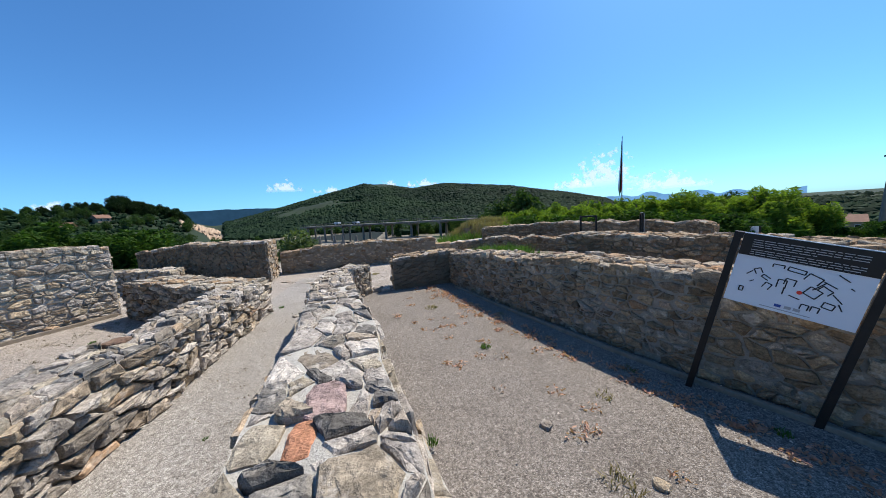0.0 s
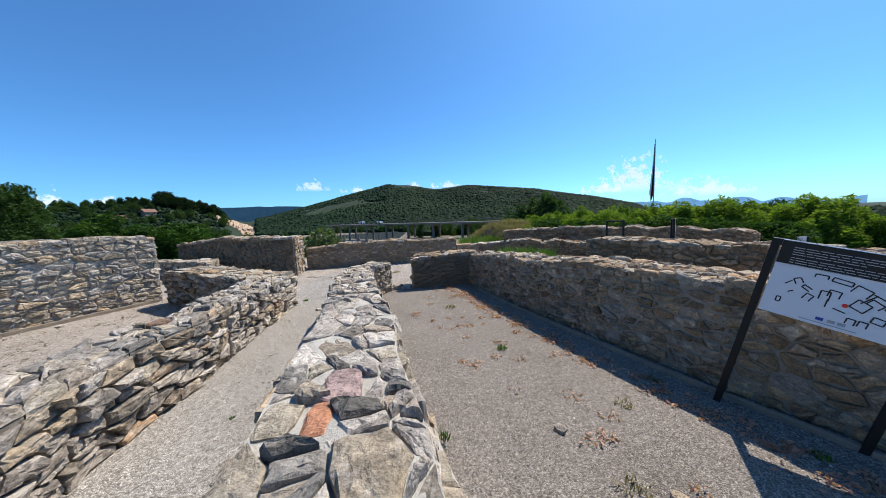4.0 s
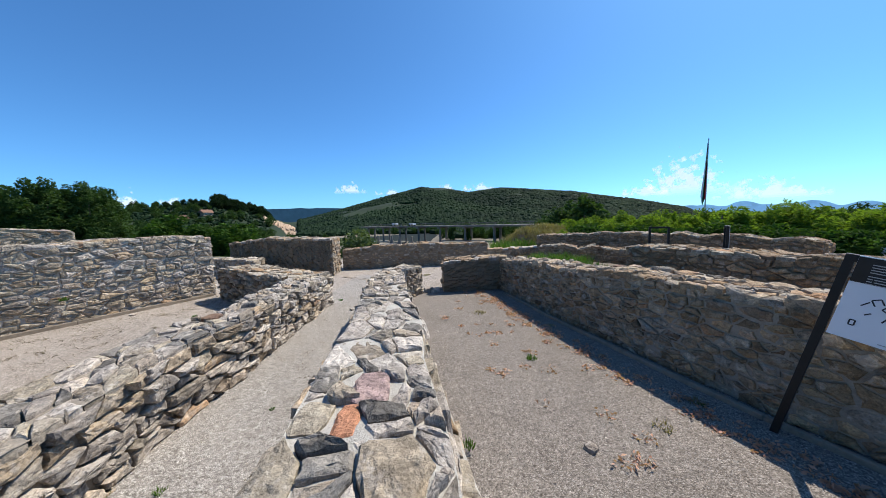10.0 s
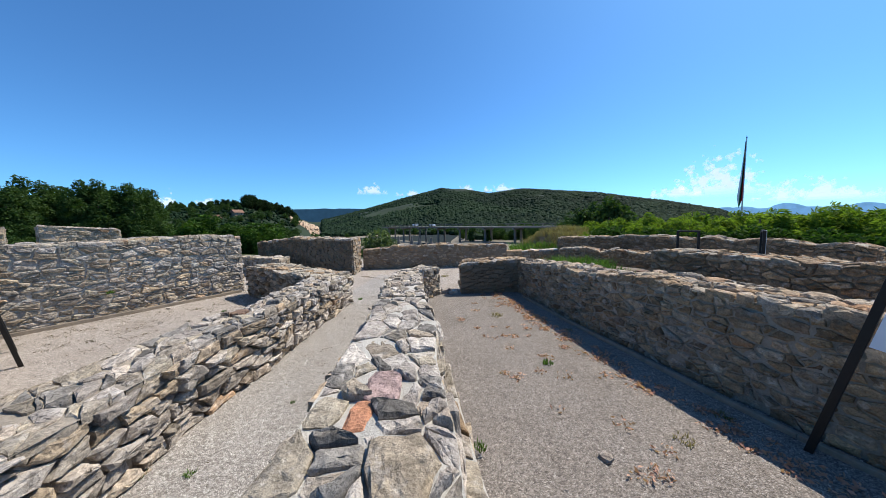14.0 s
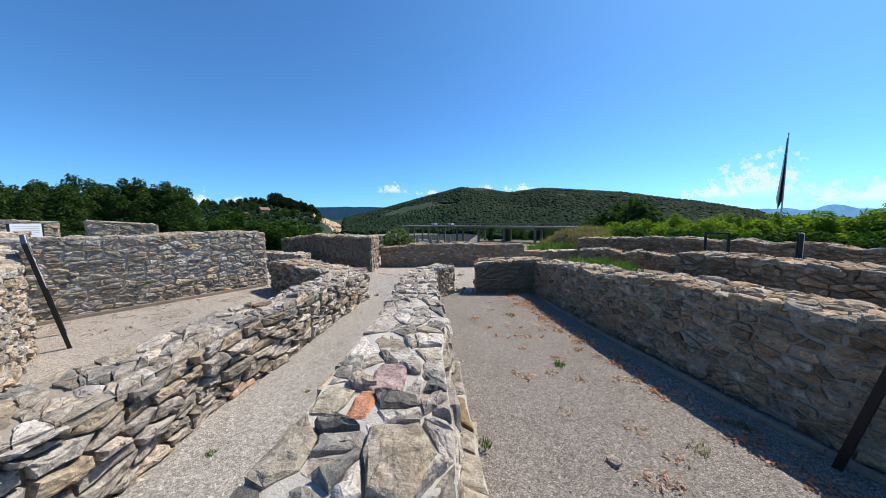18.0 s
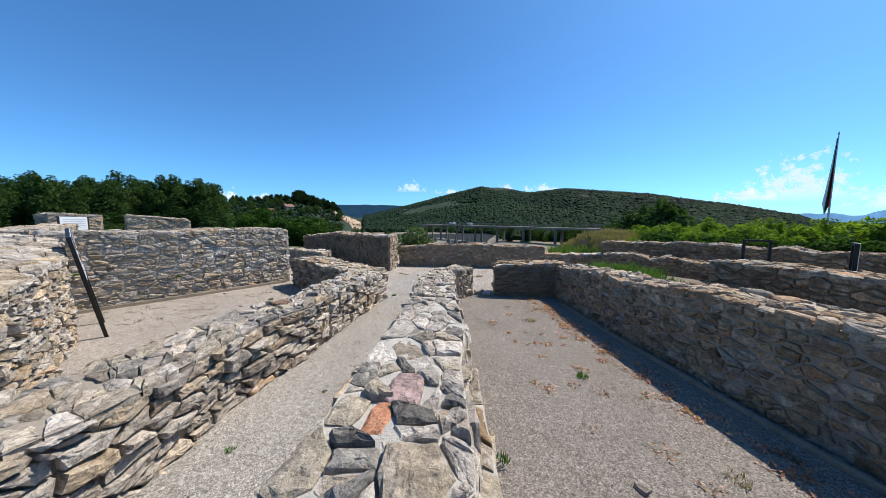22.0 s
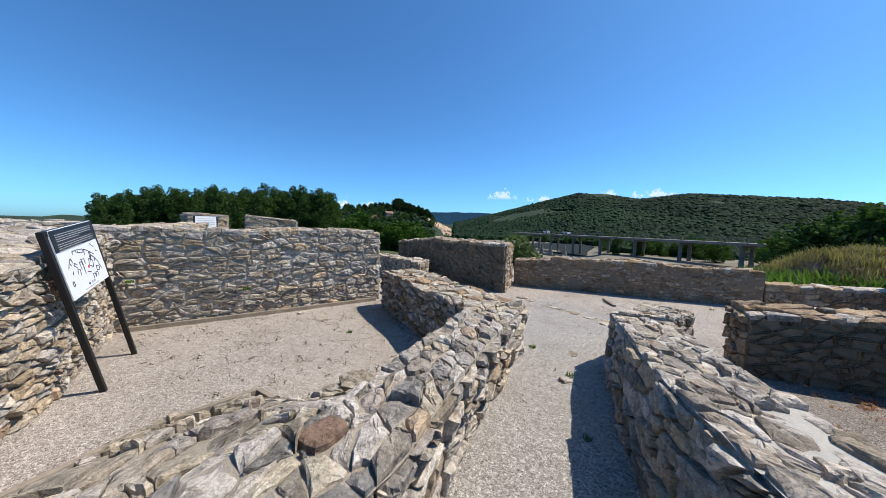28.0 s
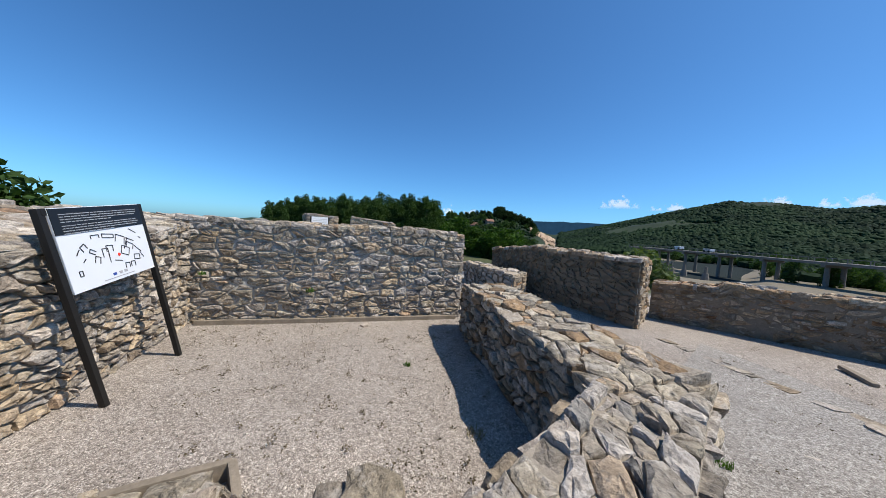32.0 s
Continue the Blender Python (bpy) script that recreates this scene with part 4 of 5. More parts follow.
# ---------------------------------------------------------------- information boards
# plan on the boards: outlines of rooms (place, size, turn) and single walls (place, turn, length), as shares of the panel
ROOMS = ((0.19, 0.72, 0.05, 0.10, 30), (0.09, 0.30, 0.03, 0.09, 0), (0.27, 0.62, 0.03, 0.12, 60), (0.30, 0.46, 0.05, 0.12, -20), (0.34, 0.88, 0.08, 0.06, 0),
         (0.49, 0.86, 0.12, 0.07, -8), (0.41, 0.56, 0.06, 0.16, 0), (0.47, 0.62, 0.07, 0.12, -5), (0.63, 0.76, 0.10, 0.14, -22), (0.66, 0.52, 0.09, 0.16, -25),
         (0.74, 0.60, 0.08, 0.10, -30), (0.64, 0.22, 0.05, 0.10, -5), (0.72, 0.22, 0.05, 0.10, -5), (0.80, 0.34, 0.07, 0.10, -10))
SINGLE = ((0.16, 0.50, 40, 0.04), (0.44, 0.44, 90, 0.08), (0.54, 0.36, -15, 0.08), (0.69, 0.66, 55, 0.12), (0.76, 0.72, -25, 0.10),
          (0.84, 0.50, -45, 0.10), (0.88, 0.36, -60, 0.07), (0.83, 0.88, -32, 0.09), (0.91, 0.72, -32, 0.03), (0.12, 0.66, 50, 0.06))


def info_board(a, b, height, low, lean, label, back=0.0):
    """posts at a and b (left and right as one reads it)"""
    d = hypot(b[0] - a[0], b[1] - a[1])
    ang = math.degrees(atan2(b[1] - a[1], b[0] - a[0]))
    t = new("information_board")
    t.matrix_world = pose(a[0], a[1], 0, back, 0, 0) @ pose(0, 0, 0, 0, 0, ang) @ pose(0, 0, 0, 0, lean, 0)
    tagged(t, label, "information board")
    ph = height - low
    for x in (0.0, d):
        part("post", box_bm(0.047, 0.045, height + 0.25, (x, 0, height / 2 - 0.125), 0.006), black_wood, t)
    part("top_rail", box_bm(d, 0.05, 0.05, (d / 2, 0, height - 0.025), 0.005), black_wood, t)
    panel = part("panel", box_bm(d - 0.07, 0.014, ph, (d / 2, -0.02, low + ph / 2), 0.002), white_board, t, "white printed panel with a site plan")
    head = ph * 0.30
    part("header", box_bm(d - 0.072, 0.004, head, (d / 2, -0.030, height - head / 2 - 0.005), 0.0005), black_print, panel, "black header with light print")
    rng = random.Random(5)
    w = d - 0.2
    for k in range(8):
        z = height - 0.03 - head * (0.10 + 0.10 * k + (0.05 if k > 3 else 0))
        lw = w * (1 if k not in (3, 7) else 0.6)
        x = 0.10
        while x < 0.10 + lw - 0.02:
            l = min(rng.uniform(0.02, 0.07), 0.10 + lw - x)
            part("text_bar", box_bm(l, 0.002, head * 0.03, (x + l / 2, -0.0335, z)), ink_grey, panel)
            x += l + 0.008
    body = ph - head
    strokes = [(0.06 + u * (d - 0.12), v * body, turn, l * d) for u, v, turn, l in SINGLE]
    for k, (u, v, rw_, rh, turn) in enumerate(ROOMS):
        x, z, a, b = 0.06 + u * (d - 0.12), v * body, rw_ * d / 2, rh * body / 2
        c, sn = cos(radians(turn)), sin(radians(turn))
        for p, q, more, l in ((0, b, 0, 2 * a), (-a, 0, 90, 2 * b), (a, 0, 90, 2 * b), (0, -b, 0, 2 * a))[:3 + (k % 4 == 1)]:
            strokes.append((x + c * p - sn * q, z + sn * p + c * q, turn + more, l))
    for x, z, turn, l in strokes:
        part("plan_line", box_bm(l, 0.002, 0.0075, (x, -0.0285, low + z), 0, pose(0, 0, 0, 0, -turn, 0)), ink_dark, panel)
    part("marker", cone_bm(0.014, 0.014, 0.003, (0.06 + 0.565 * (d - 0.12), -0.0275, low + 0.47 * body), 16, pose(0, 0, 0, 90, 0, 0)), ink_red, panel, "red round marker")
    for u, mat in ((0.45, ink_blue), (0.52, ink_grey), (0.58, ink_grey)):
        part("emblem", box_bm(0.035, 0.002, 0.022, (u * d, -0.0285, low + 0.13 * body)), mat, panel)
    part("text_bar", box_bm(0.35 * d, 0.002, 0.006, (0.5 * d, -0.0285, low + 0.06 * body)), ink_grey, panel)
    return t


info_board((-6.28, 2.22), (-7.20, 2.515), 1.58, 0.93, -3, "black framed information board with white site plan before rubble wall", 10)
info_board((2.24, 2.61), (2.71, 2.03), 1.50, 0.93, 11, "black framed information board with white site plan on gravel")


def notice(at, rz, w, h, z0, label, posts=True, back=False):
    t = thing("notice_board", label, "notice board", at, rz)
    for x in (-w / 2, w / 2):
        part("post", box_bm(0.05, 0.05, z0 + h, (x, 0, (z0 + h) / 2), 0.005), black_wood, t)
    part("top_rail", box_bm(w, 0.045, 0.045, (0, 0, z0 + h - 0.02), 0.004), black_wood, t)
    if not back:
        p = part("panel", box_bm(w - 0.06, 0.012, h, (0, -0.032, z0 + h / 2), 0.002), white_board, t)
        for k in range(5):
            part("text_bar", box_bm((w - 0.2) * (1 if k < 4 else 0.6), 0.002, 0.015, (0, -0.0395, z0 + h * (0.8 - 0.15 * k))), ink_grey, p)
    return t


notice((-18.7, 5.95, 0), 97, 0.85, 0.55, 1.32, "white notice on black posts before a rubble pier")
notice((4.35, 8.75, 0), -14, 0.42, 0.5, 0.95, "empty black board frame on a ruined terrace", back=True)
notice((4.85, 7.15, 0), 62, 0.35, 0.75, 0.75, "narrow black framed board with pale panel seen edge on")
notice((10.2, 9.6, 0), -45, 0.28, 0.26, 0.48, "small pale notice on thin black posts")


# ---------------------------------------------------------------- trees, shrubs, grass
def leaf_mesh(name, points, size, mat, rng, stretch=1.0, up=0.0):
    """many small leaf clumps: bent quads round the points"""
    n = len(points)
    P = np.asarray(points)
    a = rng.normal(size=(n, 3))
    a[:, 2] = a[:, 2] * 0.6 + up
    a /= np.linalg.norm(a, axis=1, keepdims=True)
    b = np.cross(a, rng.normal(size=(n, 3)))
    b /= np.linalg.norm(b, axis=1, keepdims=True)
    c = np.cross(a, b)
    s = size * rng.uniform(0.6, 1.4, (n, 1))
    V = np.stack([P - a * s * stretch, P - b * s * 0.5 + c * s * 0.12, P + a * s * stretch, P + b * s * 0.5 + c * s * 0.12], 1).reshape(-1, 3)
    F = [(4 * i, 4 * i + 1, 4 * i + 2, 4 * i + 3) for i in range(n)]
    return mesh_from(name, V.tolist(), F, mat)


def lobes(rng, count, h0, h1, radius, taper, spread=1.0):
    """centres and radii of the lobes of a crown"""
    out = []
    for i in range(count):
        k = (i + rng.random()) / count
        z = h0 + (h1 - h0) * k
        r = radius * taper(k)
        an = rng.uniform(0, 2 * pi)
        d = r * 0.62 * sqrt(rng.random()) * spread
        out.append((d * cos(an), d * sin(an), z, max(0.25 * radius, r * rng.uniform(0.42, 0.62))))
    return out


def crown_points(rng, lob, n):
    v = np.array([l[3] ** 2 for l in lob])
    pick = rng.choice(len(lob), n, p=v / v.sum())
    d = rng.normal(size=(n, 3))
    d /= np.linalg.norm(d, axis=1, keepdims=True)
    rad = np.array([l[3] for l in lob])[pick] * rng.uniform(0.55, 1.08, n) ** 0.6
    return np.array([l[:3] for l in lob])[pick] + d * rad[:, None] * np.array([1, 1, 0.85])


def tree(name, label, category, height, radius, trunk_r, bare, taper, n, leaf, mat, seed, count=14, group="", spread=1.0, stretch=1.0, limbs=0, form=lobes):
    rng = np.random.default_rng(seed)
    t = thing(name, label, category, group=group)
    lob = form(rng, count, bare * height, height - radius * taper(1.0) * 0.4, radius, taper, spread)
    bm = cone_bm(trunk_r, trunk_r * 0.35, height * 0.8, (0, 0, -0.3), 8)
    trunk = part("trunk", bm, bark, t)
    for x, y, z, r in lob[:limbs]:
        q = Vector((x, y, z)) - Vector((0, 0, z * 0.6))
        part("limb", cone_bm(trunk_r * 0.4, trunk_r * 0.1, q.length, (0, 0, z * 0.6), 6, q.to_track_quat("Z", "Y").to_matrix().to_4x4()), bark, trunk)
    part("crown", leaf_mesh("crown", crown_points(rng, lob, n), leaf, mat, rng, stretch), mat, t)
    return t


def polar(az, r):
    return -r * sin(radians(az)), r * cos(radians(az))


def plant(kinds, rows, z=None, scale=(0.85, 1.15), seed=3, sink=0.1):
    """copies of the kinds; rows of (azimuth, distance, scale)"""
    rng = random.Random(seed)
    first = set()
    for i, (az, r, s) in enumerate(rows):
        k = kinds[i % len(kinds)]
        x, y = polar(az, r)
        zz = float(ground_z(np.array(x), np.array(y))) if z is None else z
        m = pose(x, y, zz - sink, 0, 0, rng.uniform(0, 360)) @ Matrix.Scale(s * rng.uniform(*scale), 4)
        if k.name not in first:
            first.add(k.name)
            k.matrix_world = m
        else:
            c = copy_thing(k, m)
            c.matrix_world = m


rg = random.Random(77)
oval = lambda k: 0.55 + 0.75 * sin(pi * min(1, 0.12 + 0.85 * k)) - 0.35 * k
column = lambda k: 0.75 + 0.4 * sin(pi * k) - 0.45 * k
dome = lambda k: 0.95 - 0.35 * k

poplars = [tree("poplar", "tall dark green poplar in a dense riverside wood", "tree", 15.0 + 0.6 * i, 3.3, 0.28, 0.05, column, 7500, 0.25, leaf_poplar, 20 + i, 46, "wood beyond the ruins", 1.1) for i in range(4)]
rows = []
for i in range(84):
    az = 57.9 + 0.345 * i
    el = np.interp(az, [57, 62, 70, 75, 79, 84, 87], [5.1, 5.4, 5.0, 4.7, 4.1, 3.4, 2.6])
    r = 104 + rg.uniform(-9, 14)
    rows.append((az, r, (1.76 + 4.5 + r * tan(radians(el))) / 15.6 * rg.uniform(0.86, 1.04)))
plant(poplars, rows, seed=5, scale=(0.98, 1.02))
broad = [tree("broadleaf_tree", "dark green rounded broadleaf tree on the valley slope", "tree", 7.5, 3.2, 0.2, 0.15, oval, 1900, 0.30, leaf_poplar, 40 + i, 13, "trees on the slope", limbs=1) for i in range(3)]
rows = [(rg.uniform(37, 60), rg.uniform(55, 190), rg.uniform(0.6, 1.0)) for i in range(34)] + [(rg.uniform(40, 60), rg.uniform(190, 310), rg.uniform(0.55, 1.0)) for i in range(80)] + [(rg.uniform(60, 100), rg.uniform(70, 95), rg.uniform(0.5, 0.75)) for i in range(18)]
rows += [(107.8, 50, 0.95), (110.2, 50, 1.3), (112.8, 49, 1.4), (115.4, 50, 1.35), (97.5, 150, 0.8), (94, 165, 0.7), (99, 165, 0.6)]
rows += [(rg.uniform(27, 36), rg.uniform(75, 130), rg.uniform(0.6, 0.95)) for i in range(7)]
rows += [(rg.uniform(1, 25), rg.uniform(262, 300), rg.uniform(0.7, 1.1)) for i in range(30)]
rows += [(-36 - 1.05 * i, rg.uniform(120, 190), rg.uniform(0.9, 1.25)) for i in range(9)]
rows += [(rg.uniform(-24, 11), rg.uniform(135, 230), rg.uniform(0.55, 0.95)) for i in range(44)]
rows += [(-11.4, 82, 1.7), (-13.3, 84, 2.05), (-15.4, 82, 1.8), (-17.3, 86, 1.5), (-19.6, 90, 1.2), (-9.8, 92, 1.1)]
# a thick row under and behind the bridge, from the water to its near end
for i in range(30):
    k, off = rg.uniform(62, 150), rg.uniform(7, 26)
    x, y = -82 + 0.836 * k + 0.549 * off, 179 - 0.549 * k + 0.836 * off
    rows.append((math.degrees(atan2(-x, y)), hypot(x, y), rg.uniform(0.75, 1.15)))
plant(broad, rows, seed=6)
conifers = [tree("conifer", "dark dense conifer on the quarry hill", "tree", 9.5, 4.4, 0.2, 0.05, oval, 3400, 0.36, leaf_conifer, 60 + i, 18, "conifers on the hill") for i in range(2)]
rows = [(rg.uniform(40.5, 47.5), rg.uniform(285, 330), rg.uniform(0.75, 1.05)) for i in range(44)] + [(rg.uniform(47.5, 56), rg.uniform(290, 340), rg.uniform(0.45, 0.65)) for i in range(16)]
plant(conifers, rows, seed=7)
willow = [tree("willow", "grey green rounded willow by the river", "tree", 5.2, 3.0, 0.2, 0.08, dome, 4200, 0.17, leaf_willow, 71, 16, "willows", limbs=4)]
plant(willow, [(27.2, 29, 1.05), (24.4, 30, 0.95), (29.6, 30, 0.9), (31.5, 60, 1.0), (23.4, 52, 0.9), (33.0, 50, 0.8), (35.0, 46, 0.8)], seed=8)
def shoots(rng, count, h0, h1, radius, taper, spread):
    """upright leafy shoots that thin out to their tips"""
    out = []
    for i in range(count):
        an, d = rng.uniform(0, 2 * pi), radius * sqrt(rng.random())
        tip = h1 * rng.uniform(0.55, 1.02) * (1 - 0.25 * d / radius)
        lx, ly = rng.uniform(-0.25, 0.25), rng.uniform(-0.25, 0.25)
        for k in range(7):
            w = k / 6
            out.append((d * cos(an) + lx * w, d * sin(an) + ly * w, h0 + (tip - h0) * w, 0.46 * (1.05 - 0.62 * w) * rng.uniform(0.75, 1.25)))
    return out


shrubs = [tree("shrub", "bright green leafy shrub behind the ruined terrace", "shrub", 2.3, 1.0, 0.05, 0.10, dome, 16000, 0.047, leaf_shrub, 80 + i, 13, "shrub belt", 1.0, 2.0, 5, shoots) for i in range(5)]
rows = []
for i in range(37):
    az = -13 - 1.02 * i
    top = np.interp(az, [-58, -52, -49, -44, -38, -34, -28, -20, -13], [-3.5, -2.0, 0.4, 1.0, 0.7, 0.8, -0.5, -1.0, -1.7])
    r = 16.2 + rg.uniform(-0.6, 2.2)
    rows.append((az, r, (1.75 + r * tan(radians(top))) / 2.3 * rg.choice((rg.uniform(0.92, 1.12), rg.uniform(1.1, 1.38)))))
rows += [(-13 - 0.9 * i, 18.4 + rg.uniform(-0.5, 2.5), rg.uniform(0.80, 1.05)) for i in range(42)]
plant(shrubs, rows, z=0.0, seed=9, scale=(0.97, 1.04), sink=0.05)
hedge = [tree("hedge_shrub", "dark green dense hedge shrub at the edge of the ruins", "shrub", 1.5, 1.0, 0.04, 0.05, dome, 4200, 0.07, leaf_hedge, 90 + i, 18, "hedge", 1.2, 1.2, 2) for i in range(2)]
rows = []
for i in range(30):
    az = -15 - 1.08 * i
    rows.append((az, 14.4 + rg.uniform(-0.3, 0.7), rg.uniform(0.72, 1.0)))
rows += [(rg.uniform(38, 54), rg.uniform(24, 42), rg.uniform(1.3, 2.1)) for i in range(26)]
rows += [(-47.5 - 0.7 * i, 17.2 + rg.uniform(-0.5, 0.6), rg.uniform(0.30, 0.5)) for i in range(16)]
plant(hedge, rows, seed=19, scale=(0.95, 1.05), sink=0.05)


def tufts(name, label, spots, blades, height, spread, mat, seed, width=0.006, lean=0.5, category="grass"):
    """one sheet of thin bent blades round the spots (x, y, z, scale)"""
    rng = np.random.default_rng(seed)
    V, F = [], []
    for x, y, z, s in spots:
        for _ in range(blades):
            an, rr = rng.uniform(0, 2 * pi), spread * s * sqrt(rng.random())
            px, py = x + rr * cos(an), y + rr * sin(an)
            h, ld = height * s * rng.uniform(0.5, 1.15), rng.uniform(0, 2 * pi)
            l = h * lean * rng.uniform(0.2, 1.0)
            wx, wy = -sin(ld) * width * s, cos(ld) * width * s
            dx, dy = cos(ld) * l, sin(ld) * l
            k = len(V)
            V += [(px - wx, py - wy, z - 0.01), (px + wx, py + wy, z - 0.01), (px + dx * 0.4 + wx * 0.8, py + dy * 0.4 + wy * 0.8, z + h * 0.6), (px + dx * 0.4 - wx * 0.8, py + dy * 0.4 - wy * 0.8, z + h * 0.6), (px + dx, py + dy, z + h)]
            F += [(k, k + 1, k + 2, k + 3), (k + 3, k + 2, k + 4)]
    ob = new(name, mesh_from(name, V, F, mat))
    return tagged(ob, label, category, kind="stuff")


rg = random.Random(31)
spots = []
for i in range(200):       # along the foot of the side wall and over the gravel strip
    k = rg.random()
    y = 1.2 + 6.0 * k
    xd = np.interp(y, [0.95, 2.05, 2.85, 3.55, 4.25, 5.3, 7.5], [3.45, 2.90, 2.42, 2.03, 1.68, 1.14, 0.15])
    near = rg.random() < 0.75
    x = xd - (rg.uniform(0.5, 0.85) if near else rg.uniform(0.5, 2.2))
    if x > np.interp(y, [1.0, 1.9, 3.4, 4.5, 6.1], [0.5, 0.15, -0.5, -1.1, -1.8]):
        spots.append((x, y, 0.0, rg.uniform(0.5, 1.2)))
rw = np.random.default_rng(8)
pts = []
for x, y, z, s in spots:
    n = int(rw.integers(5, 30))
    an, rr = rw.uniform(0, 2 * pi, n), 0.09 * s * rw.random(n) ** 0.7
    pts.append(np.stack([x + rr * np.cos(an), y + rr * np.sin(an), 0.006 + 0.035 * s * rw.random(n)], -1))
ob = new("dry_weeds", leaf_mesh("dry_weeds", np.concatenate(pts), 0.018, leaf_red, rw))
tagged(ob, "low reddish dry weeds scattered on gravel", "weeds", kind="stuff")
pts = []
for i in range(520):       # dark bits of withered weeds on the room's gravel
    x, y = rg.uniform(-8.0, -3.9), rg.uniform(2.5, 6.3)
    n = int(rw.integers(3, 22))
    sp = rg.uniform(0.02, 0.13)
    pts.append(np.stack([x + sp * rw.normal(size=n) * 0.6, y + sp * rw.normal(size=n) * 0.6, 0.008 + 0.02 * rw.random(n)], -1))
for i in range(160):
    y = rg.uniform(0.3, 11.5)
    x = rg.uniform(-1.2, -0.4) - 0.3 * y + rg.uniform(-1.0, 1.6 if y > 6 else 0.4)
    n = int(rw.integers(3, 10))
    pts.append(np.stack([x + 0.03 * rw.normal(size=n), y + 0.03 * rw.normal(size=n), 0.008 + 0.015 * rw.random(n)], -1))
ob = new("dry_debris", leaf_mesh("dry_debris", np.concatenate(pts), 0.009, leaf_debris, rw))
tagged(ob, "dark withered bits of weed scattered on gravel", "weeds", kind="stuff")
tufts("withered_grass", "small withered straw tufts on gravel", [(-0.28, 5.45, 0, 1.3), (1.4, 2.53, 0, 0.9), (1.88, 2.95, 0, 0.8), (1.04, 1.66, 0, 1.2), (0.9, 4.9, 0, 0.8), (-4.61, 4.69, 0, 0.9), (-2.2, 9.3, 0, 1.4), (-2.6, 9.0, 0, 1.2)], 60, 0.045, 0.09, leaf_straw, 2, 0.004, 1.4)
tufts("green_weeds", "small green weeds in gravel and wall joints", [(0.47, 3.66, 0, 1.25), (2.4, 1.97, 0, 1.0), (1.9, 2.9, 0, 0.6), (-0.18, 2.05, 0.05, 0.9), (-2.2, 1.4, 0, 0.7), (-2.55, 1.3, 0, 0.9), (-2.85, 5.6, 0, 1.0),
      (-7.78, 3.95, 0.52, 1.1), (-5.9, 4.72, 0, 0.9), (-8.25, 2.6, 0.75, 0.9), (-2.1, 2.3, 0, 0.5), (-3.5, 6.1, 0, 1.0), (-1.25, 10.9, 0, 0.8), (-2.45, 4.6, 0.0, 0.7), (-3.1, 11.4, 0.85, 0.8)], 45, 0.05, 0.05, leaf_grass, 3, 0.0045, 0.9)

# raised bed with tall grass behind the side wall
bed = new("soil_bed", mesh_from("soil_bed", [(0.85, 8.0, 0.45), (1.9, 5.4, 0.5), (3.2, 6.6, 0.5), (3.2, 8.4, 0.5), (1.7, 11.8, 0.25), (0.3, 11.0, 0.1), (0.85, 8.0, -0.1), (1.9, 5.4, -0.1), (3.2, 6.6, -0.1), (3.2, 8.4, -0.1), (1.7, 11.8, -0.1), (0.3, 11.0, -0.1)],
    [(0, 1, 2, 3, 4, 5)] + [(i, i + 6, (i + 1) % 6 + 6, (i + 1) % 6) for i in range(6)], soil))
tagged(bed, "raised bed of brown soil between ruined walls", "soil bed", kind="structure")
spots = [(rg.uniform(1.0, 2.5), rg.uniform(6.4, 9.4), 0.47, rg.uniform(0.7, 1.2)) for i in range(70)]
tufts("tall_grass", "lush green tall grass on the raised bed", [s for s in spots if s[0] > 0.95 + 0.55 * (8.0 - s[1]) * 0.75], 45, 0.27, 0.16, leaf_grass, 4, 0.009, 0.8)

# mound of dry grass
mv, mf = [], []
for i in range(17):
    for j in range(13):
        u, v = i / 16 * 2 - 1, j / 12 * 2 - 1
        mv.append((2.6 + u * 2.5 + 0.3 * sin(7 * v), 17.2 + v * 2.4, -0.4 + 1.6 * max(0, 1 - u * u) * max(0, 1 - v * v) ** 0.7 + 0.08 * sin(9 * u + 5 * v)))
for i in range(16):
    for j in range(12):
        a = i * 13 + j
        mf.append((a, a + 13, a + 14, a + 1))
mound = new("grass_mound", mesh_from("grass_mound", mv, mf, soil, True))
tagged(mound, "earth mound overgrown with golden dry grass", "mound", kind="structure")
spots = [(x, y, z, rg.uniform(0.7, 1.3)) for x, y, z in mv if z > 0.0]
tufts("dry_grass", "golden dry grass over an earth mound", spots, 120, 0.28, 0.34, leaf_straw, 5, 0.010, 0.7)
tufts("mound_weeds", "green weeds at the foot of the mound", [(3.0 + rg.uniform(-3, 2.6), 14.8 + rg.uniform(-0.6, 1.0), 0.1, rg.uniform(0.8, 1.6)) for i in range(40)], 60, 0.45, 0.3, leaf_grass, 6, 0.018, 0.9)

tufts("rough_grass", "rough green grass beyond the ruined terrace", [(*polar(-rg.uniform(46, 62), rg.uniform(15, 18)), 0.0, rg.uniform(0.5, 1.1)) for i in range(300)], 60, 0.24, 0.5, leaf_hedge, 7, 0.02, 0.9)


